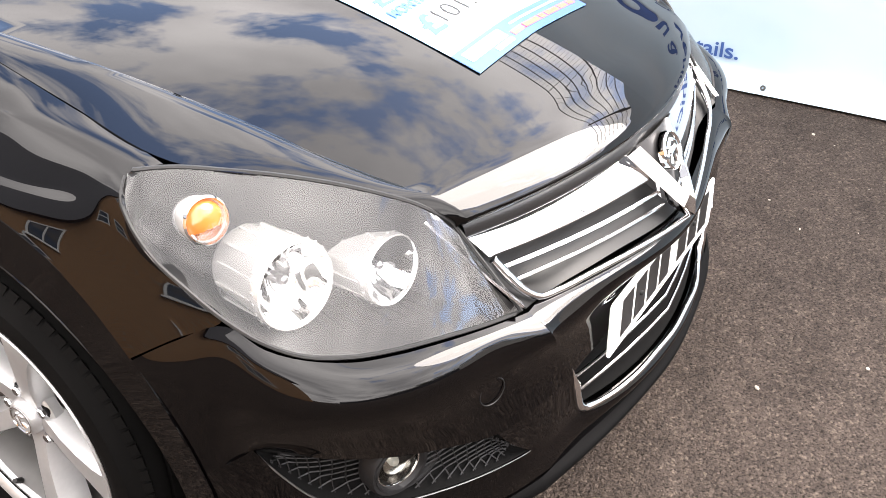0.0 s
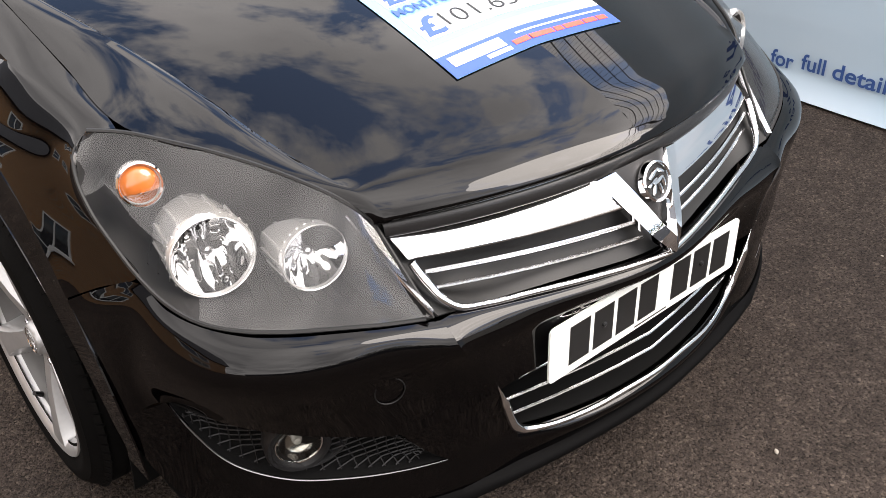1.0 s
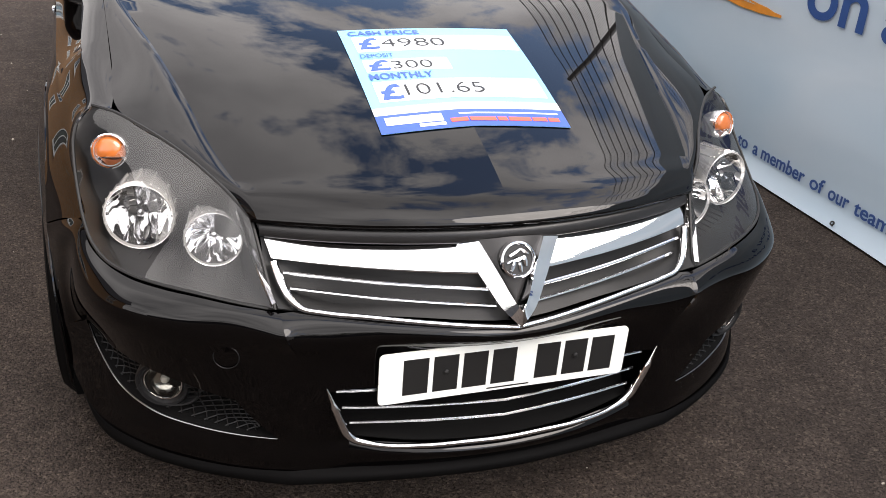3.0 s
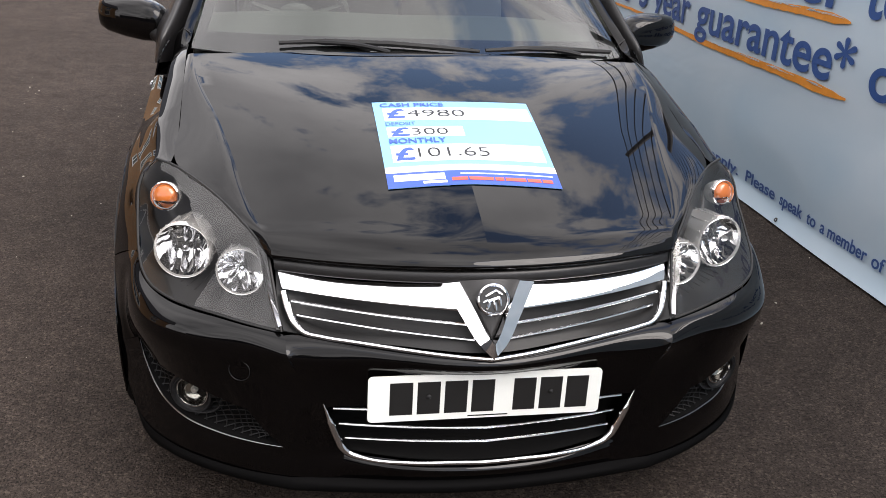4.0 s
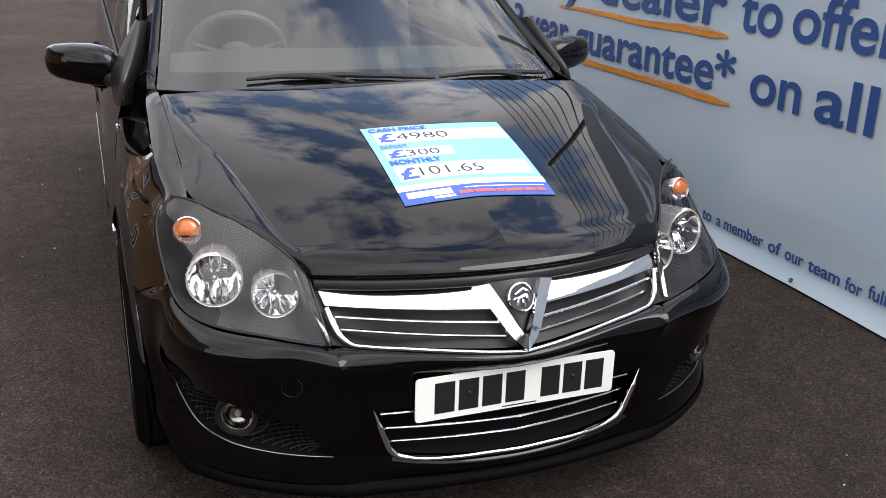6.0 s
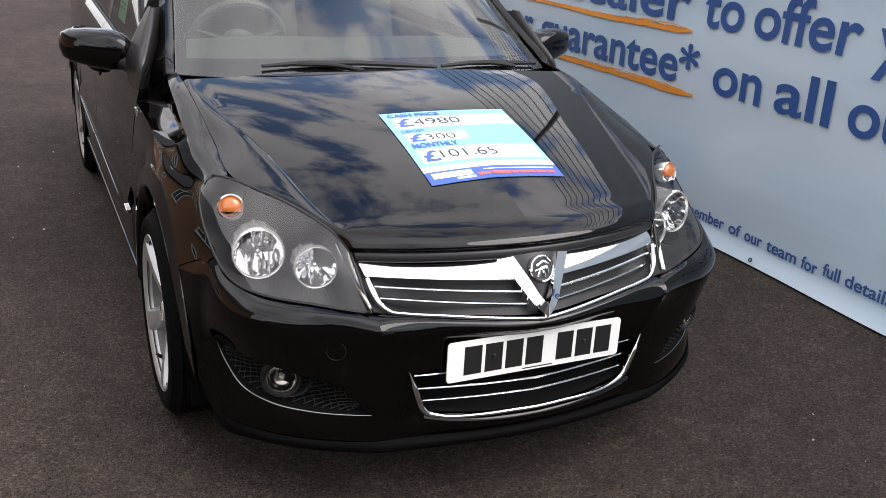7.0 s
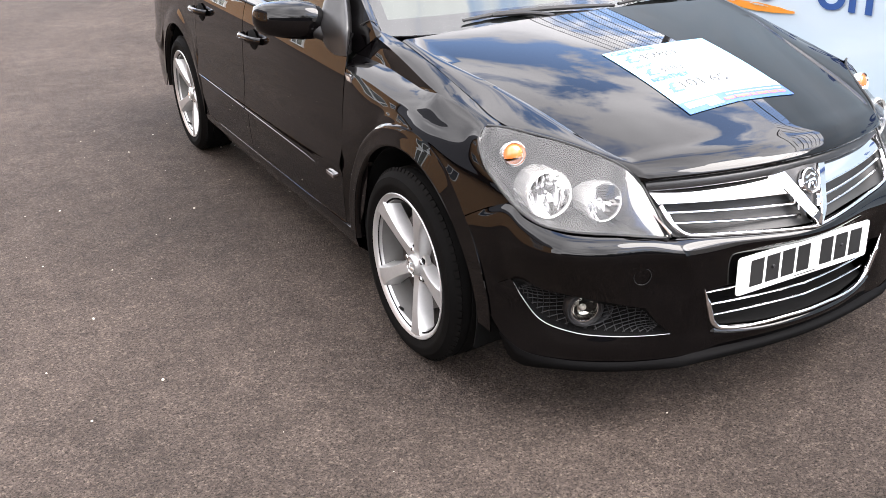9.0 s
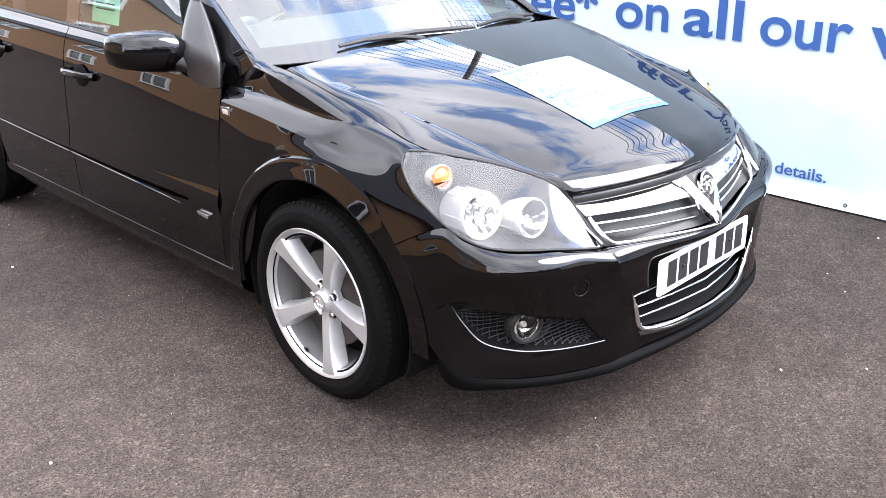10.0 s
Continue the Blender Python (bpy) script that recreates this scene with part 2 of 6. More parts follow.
PLATE_WHITE = mat("white_reflective_plate", (0.80, 0.82, 0.78), 0.35, grain=0.02)
INK = mat("black_ink", (0.012, 0.012, 0.012), 0.4)
CLEAR = glass_mat("clear_lens", (0.95, 0.95, 0.95), 1.68)
GLASS = glass_mat("green_tinted_glass", (0.78, 0.86, 0.81), 2.0)
FOG_REFLECTOR = mat("fog_reflector", (0.42, 0.41, 0.40), 0.14, 1.0)
FOGGLASS = glass_mat("fog_lens", (0.95, 0.95, 0.90), 1.5)
FRIT = mat("black_glass_border", (0.012, 0.012, 0.013), 0.06, coat=1.0)
CABIN = mat("grey_cabin_plastic", (0.088, 0.096, 0.088), 0.6, grain=0.08, bump=0.2)
WHEEL_RIM = mat("dark_steering_wheel", (0.080, 0.085, 0.080), 0.5, grain=0.1)
SEAT = mat("grey_seat_cloth", (0.16, 0.165, 0.16), 0.9, grain=0.2, grain_scale=350.0, bump=0.3)
LINING = mat("pale_headlining", (0.55, 0.55, 0.52), 0.9, grain=0.05)
ASPHALT = asphalt_mat()
STONE_CHIP = mat("pale_stone_chip", (0.42, 0.38, 0.32), 0.9, grain=0.2, grain_scale=80.0)
BANNER = banner_mat()
BANNER_BLUE = mat("navy_banner_ink", (0.035, 0.085, 0.26), 0.4, grain=0.06, grain_scale=30.0)
BANNER_ORANGE = mat("orange_banner_ink", (0.72, 0.27, 0.035), 0.45, grain=0.2, grain_scale=25.0)
EYELET = mat("dull_eyelet", (0.08, 0.08, 0.08), 0.4, 0.8)
POSTER = mat("pale_blue_poster", (0.20, 0.45, 0.68), 0.34, coat=0.08, coat_rough=0.12, grain=0.02)
POSTER_WHITE = mat("white_poster_box", (0.76, 0.79, 0.82), 0.34, coat=0.08, coat_rough=0.12)
POSTER_BLUE = mat("royal_blue_poster_ink", (0.035, 0.09, 0.42), 0.34, coat=0.08, coat_rough=0.12)
POSTER_RED = mat("red_poster_ink", (0.75, 0.10, 0.06), 0.3)
GREEN_PAPER = mat("pale_green_paper", (0.36, 0.78, 0.55), 0.7)
BRICK = brick_mat("brown_brick", (0.27, 0.135, 0.055), (0.32, 0.165, 0.068), (0.26, 0.215, 0.16))
PALE_BRICK = brick_mat("pale_grey_brick", (0.72, 0.71, 0.69), (0.80, 0.79, 0.76), (0.60, 0.59, 0.57))
ROOF_TILE = mat("grey_roof_tiles", (0.055, 0.058, 0.066), 0.7, grain=0.3, grain_scale=5.0)
WHITE_PAINT = mat("white_frame_paint", (0.75, 0.75, 0.73), 0.4, grain=0.04)
DARK_GLASS = mat("dark_window_glass", (0.02, 0.025, 0.03), 0.05, coat=1.0)
SHED = mat("dark_grey_sheeting", (0.045, 0.046, 0.05), 0.6, grain=0.15, grain_scale=12.0, stain=0.2, stain_scale=0.8)
BARK = mat("bark", (0.09, 0.07, 0.05), 0.9, grain=0.4, grain_scale=20.0)
LEAF = mat("leaves", (0.045, 0.075, 0.022), 0.7, grain=0.4, grain_scale=9.0)


# ---- mesh helpers ----
def part(name, bm, material, parent=None, label="", smooth=True, sharp=38.0, out=None):
    me = bpy.data.meshes.new(name)
    if out is None:
        bmesh.ops.recalc_face_normals(bm, faces=bm.faces[:])
    else:
        orient(bm, out)
    for f in bm.faces:
        f.smooth = smooth
    if smooth:
        lim = radians(sharp)
        for e in bm.edges:
            e.smooth = len(e.link_faces) != 2 or e.calc_face_angle(0) < lim
    bm.to_mesh(me)
    bm.free()
    for m in (material if isinstance(material, (list, tuple)) else [material]):
        me.materials.append(m)
    ob = new(name, me)
    if parent is not None:
        ob.parent = parent
    if label:
        tagged(ob, label)
    return ob


def thing(name, label, category, at=(0, 0, 0), group="", kind=""):
    return tagged_at(new(name), label, category, at, group, kind)


def tagged_at(ob, label, category, at, group, kind):
    ob.location = at
    ob.empty_display_size = 0.1
    return tagged(ob, label, category, group, kind)


def spline(pts, n):
    """n points per span on a smooth curve through pts, evenly by span."""
    P = np.array(pts, float)
    k = len(P)
    if k == 2:
        return np.array([P[0] + (P[1] - P[0]) * i / n for i in range(n + 1)])
    d = np.maximum(np.linalg.norm(np.diff(P, axis=0), axis=1), 1e-5)
    slope = np.diff(P, axis=0) / d[:, None]
    T = np.empty_like(P)
    T[1:-1] = (slope[:-1] * d[1:, None] + slope[1:] * d[:-1, None]) / (d[:-1] + d[1:])[:, None]
    T[0], T[-1] = 1.5 * slope[0] - 0.5 * T[1], 1.5 * slope[-1] - 0.5 * T[-2]
    out = []
    for i in range(k - 1):
        for j in range(n):
            s = j / n
            h = d[i]
            out.append((2*s**3 - 3*s**2 + 1) * P[i] + (s**3 - 2*s**2 + s) * h * T[i] + (-2*s**3 + 3*s**2) * P[i+1] + (s**3 - s**2) * h * T[i+1])
    out.append(P[-1])
    return np.array(out)


def loft(cols, nu=4, nv=4):
    """A grid of points through columns of control points."""
    c = np.array([spline(col, nv) for col in cols])
    return np.array([spline(c[:, j], nu) for j in range(c.shape[1])]).transpose(1, 0, 2)


def grid_bm(g, bm=None, flip=False, mirror=False):
    bm = bm or bmesh.new()
    g = np.array(g) * ((-1, 1, 1) if mirror else (1, 1, 1))
    v = [[bm.verts.new(p) for p in row] for row in g]
    for i in range(len(v) - 1):
        for j in range(len(v[0]) - 1):
            q = [v[i][j], v[i+1][j], v[i+1][j+1], v[i][j+1]]
            try:
                bm.faces.new(q[::-1] if flip != mirror else q)
            except ValueError:
                pass
    return bm


def orient(bm, out):
    """Turns a sheet's faces towards the given direction."""
    bmesh.ops.recalc_face_normals(bm, faces=bm.faces[:])
    s = sum((f.normal * f.calc_area() for f in bm.faces), Vector())
    if s.dot(Vector(out)) < 0:
        bmesh.ops.reverse_faces(bm, faces=bm.faces[:])
    bm.normal_update()
    return bm


def shell(bm, inward, thickness=0.004, weld=0.0004):
    """Gives a sheet a thickness, away from the given outward direction."""
    bmesh.ops.remove_doubles(bm, verts=bm.verts[:], dist=weld)
    orient(bm, -Vector(inward))
    verts, faces = bm.verts[:], bm.faces[:]
    edges = [e for e in bm.edges if len(e.link_faces) == 1]
    back = {v: bm.verts.new(v.co - v.normal * thickness) for v in verts}
    for f in faces:
        bm.faces.new([back[v] for v in reversed(f.verts[:])])
    for e in edges:
        f = e.link_faces[0]
        a, b = e.verts
        lp = [l.vert for l in f.loops]
        k = lp.index(a)
        if lp[(k + 1) % len(lp)] != b:
            a, b = b, a
        bm.faces.new((b, a, back[a], back[b]))
    return bm


def fair(g, rounds=600, step=0.02, keep=1):
    """Evens out a grid's waves between its fixed borders."""
    g = np.array(g, float)
    def lap(q):
        o = np.zeros_like(q)
        o[1:-1, 1:-1] = q[2:, 1:-1] + q[:-2, 1:-1] + q[1:-1, 2:] + q[1:-1, :-2] - 4 * q[1:-1, 1:-1]
        return o
    for _ in range(rounds):
        d = lap(lap(g))
        g[keep:-keep, keep:-keep] -= step * d[keep:-keep, keep:-keep]
    return g


def tube(pts, r, sides=8, bm=None, closed=False, flat=1.0, caps=True):
    """A round bar along pts; r one radius or one for each point."""
    bm = bm or bmesh.new()
    P = [Vector(p) for p in pts]
    rr = r if isinstance(r, (list, tuple)) else [r] * len(P)
    rings, up = [], Vector((0, 0, 1))
    for i, p in enumerate(P):
        a, b = P[(i - 1) % len(P) if closed else max(i - 1, 0)], P[(i + 1) % len(P) if closed else min(i + 1, len(P) - 1)]
        t = (b - a).normalized()
        s = t.cross(up)
        s = s.normalized() if s.length > 1e-4 else Vector((1, 0, 0))
        w = s.cross(t)
        rings.append([bm.verts.new(p + (s * math.cos(q) + w * math.sin(q) * flat) * rr[i]) for q in (2 * math.pi * k / sides for k in range(sides))])
    n = len(rings)
    for i in range(n if closed else n - 1):
        a, b = rings[i], rings[(i + 1) % n]
        for k in range(sides):
            bm.faces.new((a[k], a[(k + 1) % sides], b[(k + 1) % sides], b[k]))
    if caps and not closed:
        bm.faces.new(rings[0][::-1]); bm.faces.new(rings[-1])
    return bm


def revolve(profile, m=None, steps=48, bm=None):
    """Turns (radius, along) pairs round the z axis, then lays them by the matrix m."""
    bm = bm or bmesh.new()
    m = m or Matrix()
    rings = []
    for r, h in profile:
        rings.append([bm.verts.new(m @ Vector((r * math.cos(a), r * math.sin(a), h))) for a in (2 * math.pi * k / steps for k in range(steps))])
    for a, b in zip(rings[:-1], rings[1:]):
        for k in range(steps):
            bm.faces.new((a[k], a[(k + 1) % steps], b[(k + 1) % steps], b[k]))
    return bm


def box(bm, lo, hi, bevel=0.0, m=None):
    r = bmesh.ops.create_cube(bm, size=1.0)
    for v in r["verts"]:
        v.co = Vector([lo[k] + (hi[k] - lo[k]) * (v.co[k] + 0.5) for k in range(3)])
    if bevel:
        es = list({e for v in r["verts"] for e in v.link_edges})
        out = bmesh.ops.bevel(bm, geom=es, offset=bevel, segments=2, affect="EDGES", profile=0.6)
        vs = list({v for f in out["faces"] for v in f.verts})
        if m is not None:
            bmesh.ops.transform(bm, matrix=m, verts=vs)
    elif m is not None:
        bmesh.ops.transform(bm, matrix=m, verts=r["verts"])
    return bm


def facing(at, ahead, up=(0, 0, 1)):
    """A matrix whose z axis points ahead."""
    z = Vector(ahead).normalized()
    x = Vector(up).cross(z).normalized()
    return Matrix.Translation(at) @ Matrix((x, z.cross(x), z)).transposed().to_4x4()


def mir(p, s):
    return (p[0] * s, p[1], p[2])


def text_bm(words, size_x, size_y, m, depth=0.0008, bold=0.0):
    """Words as a mesh, fitted to a width and cap height, lying in the matrix's xy plane."""
    cu = bpy.data.curves.new("words", "FONT")
    cu.body, cu.extrude, cu.offset = words, 0.5, bold
    ob = bpy.data.objects.new("words", cu)
    scene.collection.objects.link(ob)
    bpy.context.view_layer.update()
    me = ob.evaluated_get(bpy.context.evaluated_depsgraph_get()).to_mesh()
    bm = bmesh.new()
    bm.from_mesh(me)
    xs = [v.co.x for v in bm.verts]
    lo, hi = min(xs), max(xs)
    for v in bm.verts:
        v.co = m @ Vector(((v.co.x - lo) / (hi - lo) * size_x, v.co.y / 0.729 * size_y, v.co.z * depth + depth / 2))
    bpy.data.objects.remove(ob)
    bpy.data.curves.remove(cu)
    return bm


# ---- ground ----
def make_ground():
    bm = bmesh.new()
    bmesh.ops.create_grid(bm, x_segments=2, y_segments=2, size=300.0)
    tagged(part("ground", bm, ASPHALT, smooth=False), "worn dark brown-grey asphalt forecourt", "ground", kind="structure")
    rng = random.Random(4)
    bm = bmesh.new()
    for k in range(420):
        x, y = rng.uniform(-5.5, 1.9), rng.uniform(-3.0, 4.5)
        r = rng.choice((0.0015, 0.002, 0.0025, 0.0035, 0.005)) * rng.uniform(0.8, 1.3)
        q = bmesh.ops.create_icosphere(bm, subdivisions=1, radius=r)
        m = pose(x, y, r * 0.45, 0, 0, rng.uniform(0, 360)) @ Matrix.Diagonal((rng.uniform(0.8, 1.6), rng.uniform(0.7, 1.1), 0.7, 1))
        bmesh.ops.transform(bm, matrix=m, verts=q["verts"])
    tagged(part("stone_chips", bm, STONE_CHIP, smooth=False), "small pale stone chips scattered on asphalt", "gravel", kind="stuff")


make_ground()


# ---- banner ----
BX = 1.937


def wave(y, z):
    """How far the slack sheet stands back at a place."""
    fold = 0.004 + 0.006 * math.sin(y * 2.1 + z * 1.3) * min(1, z * 1.2) + 0.004 * math.sin(y * 5.3 - z * 2.2) + 0.0035 * math.sin(z * 12.0 + 0.7 * math.sin(y * 1.1))
    return max(0.0, fold) - 0.042 * max(0.0, (0.10 - z) / 0.10) ** 1.6


def laid(bm):
    for v in bm.verts:
        v.co.x += wave(v.co.y, v.co.z)
    return bm


def banner_words(words, y0, y1, z, cap, parent, name="word"):
    m = Matrix.Translation((BX - 0.0035, y0, z)) @ Matrix(((0, 0, -1), (-1, 0, 0), (0, 1, 0))).to_4x4()
    return part(name, laid(text_bm(words, y0 - y1, cap, m, bold=0.016)), BANNER_BLUE, parent, smooth=False)


def brush_stroke(y0, y1, z0, z1, h, seed, parent):
    rng = random.Random(seed)
    bm = bmesh.new()
    n = 60
    top, bot = [], []
    for i in range(n + 1):
        s = i / n
        w = h * (0.35 + 0.9 * s) * (1 if s < 0.93 else 1 - (s - 0.93) / 0.07 * 0.75)
        zc = z0 + (z1 - z0) * s + 0.006 * math.sin(9 * s)
        y = y0 + (y1 - y0) * s
        top.append(bm.verts.new((BX - 0.004, y, zc + w / 2 + rng.uniform(-1, 1) * 0.002)))
        bot.append(bm.verts.new((BX - 0.004, y, zc - w / 2 + rng.uniform(-1, 1) * 0.003)))
    for i in range(n):
        bm.faces.new((top[i], bot[i], bot[i + 1], top[i + 1]))
    shell(bm, (1, 0, 0), 0.001)
    part("brush_stroke", laid(bm), BANNER_ORANGE, parent, smooth=False)
    bm = bmesh.new()
    for k in range(34):
        y = y0 + (y1 - y0) * rng.uniform(0.55, 0.95)
        s = (y - y0) / (y1 - y0)
        l = rng.uniform(0.01, 0.05)
        zz = z0 + (z1 - z0) * s + h * (0.35 + 0.9 * s) * 0.5 * rng.uniform(0.6, 1.0)
        box(bm, (BX - 0.0062, y - l, zz - 0.0008), (BX - 0.0054, y + l, zz + 0.0012))
    tagged(part("dry_streaks", laid(bm), BANNER, parent, smooth=False), kind="stuff")


def make_banner():
    ban = thing("banner", "pale blue-grey vinyl dealer banner with navy lettering, hung to the ground", "banner", (0, 0, 0))
    bm = bmesh.new()
    ys, zs = np.linspace(5.2, -3.6, 90), np.r_[0.012, 0.025, 0.04, 0.055, 0.07, 0.085, 0.10, np.linspace(0.13, 2.0, 48)]
    g = []
    for y in ys:
        row = []
        for z in zs:
            row.append((BX + 0.004 + wave(y, z), y, z))
        g.append(row)
    grid_bm(g, bm)
    shell(bm, (1, 0, 0), 0.0025)
    part("sheet", bm, BANNER, ban, "pale blue-grey creased vinyl sheet")
    for w, a, b in (("The", 4.1, 3.55), ("only", 3.32, 2.42), ("dealer", 2.27, 1.09), ("to", 0.985, 0.715), ("offer", 0.645, 0.035), ("you", -0.045, -0.52), ("a", -0.64, -0.78)):
        banner_words(w, a, b, 1.045, 0.205, ban)
    for w, a, b in (("free", 4.10, 3.57), ("3", 3.40, 3.27), ("year", 3.17, 2.60), ("guarantee*", 2.50, 0.965), ("on", 0.848, 0.525), ("all", 0.435, 0.105), ("our", 0.012, -0.43), ("vehicles", -0.505, -1.62)):
        banner_words(w, a, b, 0.742, 0.20, ban)
    for w, a, b in (("*Terms", 2.62, 2.36), ("apply.", 2.06, 1.74), ("Please", 1.66, 1.36), ("speak", 1.31, 1.10), ("to", 1.06, 0.985), ("a", 0.945, 0.91), ("member", 0.885, 0.605), ("of", 0.57, 0.49), ("our", 0.46, 0.345), ("team", 0.315, 0.125), ("for", 0.095, 0.0), ("full", -0.03, -0.125), ("details.", -0.155, -0.415)):
        banner_words(w, a, b, 0.104 if a > -0.02 else 0.118, 0.060, ban)
    brush_stroke(2.75, 1.05, 0.975, 1.0, 0.036, 1, ban)
    brush_stroke(3.9, 0.975, 0.69, 0.692, 0.036, 2, ban)
    for y in np.arange(4.9, -3.5, -0.9):
        part("eyelet", revolve([(0.004, 0.002), (0.005, 0.004), (0.010, 0.004), (0.011, 0.0)], facing((BX - 0.018, y - 0.03, 0.036), (-1, 0, 0.45)), 16), EYELET, ban)


make_banner()


# ---- buildings that close the yard ----
def make_walls():
    """A pale brick wall with a wire mesh fence along its top."""
    bm = bmesh.new()
    box(bm, (2.03, -14, 0), (2.27, 16, 2.02))
    tagged(part("wall_east", bm, PALE_BRICK, smooth=False), "pale grey brick wall behind the banner", "wall", kind="structure")
    fence = thing("mesh_fence", "dark wire mesh fence along the top of the wall", "fence", (0, 0, 0))
    rng = random.Random(5)
    for k in range(9):
        z = 2.06 + 0.082 * k
        part("wire", tube([(2.05 + rng.uniform(-0.006, 0.006), y, z + rng.uniform(-0.004, 0.004)) for y in np.linspace(-8, 9, 60)], 0.0042, 5), EYELET, fence)
    bm = bmesh.new()
    for k in range(640):
        y = -8 + 17 * k / 639
        tube([(2.056, y, 2.02), (2.056, y, 2.73)], 0.0012, 3, bm)
    part("cross_wires", bm, EYELET, fence)
    for y in np.arange(-7.28, 9, 3.0):
        part("post", tube([(2.075, y, 2.015), (2.075, y, 2.75)], 0.026, 12), EYELET, fence)


make_walls()


# unseen wall, added so the bumper mirrors something dark instead of low sky
def make_far_wall():
    bm = bmesh.new()
    box(bm, (-30, -20.3, 0), (30, -20, 3.4))
    box(bm, (-30, -20.35, 3.4), (30, -19.95, 3.5), 0.02)
    tagged(part("unseen_wall_south", bm, SHED, smooth=False), "plain dark grey unseen wall, added across the yard", "wall", kind="structure")


make_far_wall()


def make_house(x, y0, y1, eave, ridge):
    h = thing("brick_house", "long two-storey brown brick building with white-framed windows", "building", (x, (y0 + y1) / 2, 0))
    mid = (y0 + y1) / 2
    bm = bmesh.new()
    box(bm, (-7, y0 - mid, 0), (0, y1 - mid, eave))
    part("wall", bm, BRICK, h, smooth=False)
    bm = bmesh.new()
    v = [bm.verts.new(p) for p in ((0.35, y0 - mid - 0.3, eave), (-3.5, y0 - mid - 0.3, ridge), (-7.35, y0 - mid - 0.3, eave), (0.35, y1 - mid + 0.3, eave), (-3.5, y1 - mid + 0.3, ridge), (-7.35, y1 - mid + 0.3, eave))]
    for q in ((0, 1, 4, 3), (1, 2, 5, 4), (0, 2, 1), (3, 4, 5), (0, 3, 5, 2)):
        bm.faces.new([v[i] for i in q])
    part("roof", bm, ROOF_TILE, h, smooth=False)
    n = int((y1 - y0) / 4.2)
    for k in range(n):
        y = y0 + (k + 0.5) * (y1 - y0) / n - mid
        for z in (0.75, 2.85):
            bm = bmesh.new()
            w, t = 0.62, 1.25
            for lo, hi in (((0, y - w, z), (0.06, y - w + 0.07, z + t)), ((0, y + w - 0.07, z), (0.06, y + w, z + t)), ((0, y - w + 0.07, z), (0.06, y + w - 0.07, z + 0.07)),
                           ((0, y - w + 0.07, z + t - 0.07), (0.06, y + w - 0.07, z + t)), ((0, y - 0.03, z + 0.07), (0.06, y + 0.03, z + t - 0.07))):
                box(bm, lo, hi)
            wn = part("window", bm, WHITE_PAINT, h, smooth=False)
            for s in (-1, 1):
                bm = bmesh.new()
                lo, hi = sorted((y + s * 0.03, y + s * (w - 0.07)))
                box(bm, (0.002, lo, z + 0.07), (0.02, hi, z + t - 0.07))
                part("pane", bm, DARK_GLASS, wn, smooth=False)
            bm = bmesh.new()
            box(bm, (0, y - w - 0.05, z - 0.08), (0.12, y + w + 0.05, z - 0.003), 0.008)
            part("sill", bm, WHITE_PAINT, wn)
    return h


make_house(-8.2, -3.0, 27.0, 4.6, 10.4)


def make_tree(x, y, h, seed):
    rng = random.Random(seed)
    t = thing("tree", "broad leafy tree at the far side of the yard", "tree", (x, y, 0), "trees across the yard")
    bm = bmesh.new()
    tube([(0, 0, 0), (0.05, 0.02, h * 0.25), (-0.04, 0.05, h * 0.5), (0.05, 0, h * 0.8)], [0.22, 0.17, 0.12, 0.04], 8, bm)
    tips = []
    for k in range(16):
        a, z = rng.uniform(0, 6.28), h * rng.uniform(0.3, 0.7)
        l = h * rng.uniform(0.18, 0.36)
        e = (math.cos(a) * l, math.sin(a) * l, z + l * rng.uniform(0.4, 1.0))
        tube([(0, 0, z), (e[0] * 0.5, e[1] * 0.5, z + (e[2] - z) * 0.4), e], [0.07, 0.045, 0.015], 5, bm)
        tips += [e, (e[0] * 0.6, e[1] * 0.6, e[2])]
    part("trunk", bm, BARK, t)
    bm = bmesh.new()
    for k in range(1500):
        p = rng.choice(tips)
        c = Vector(p) + Vector((rng.gauss(0, 1), rng.gauss(0, 1), rng.gauss(0, 0.8))) * h * 0.075
        s = rng.uniform(0.06, 0.14) * h / 7
        m = pose(*c, rng.uniform(0, 360), rng.uniform(0, 360), 0)
        q = [m @ Vector(v) for v in ((-s, 0, 0), (0, -s * 0.6, 0.1 * s), (s, 0, 0), (0, s * 0.6, 0.1 * s))]
        bm.faces.new([bm.verts.new(v) for v in q])
    part("crown", bm, LEAF, t, smooth=False)


for k, (tx, ty, th) in enumerate(((-8.5, -23.5, 6.5), (-4.6, -23, 6.2), (-2.6, -23.5, 7.4), (1.5, -24, 8.0), (7.5, -25, 7.0))):
    make_tree(tx, ty, th, 20 + k)


# ---- the car: nose towards -y, front axle at y = 0; u is the distance from its middle line ----
HUB_Z, ARCH_R, WHEELBASE = 0.314, 0.39, 2.703
car = thing("car", "black five-door estate car, polished, parked beside the banner", "car", (0, 0, 0))

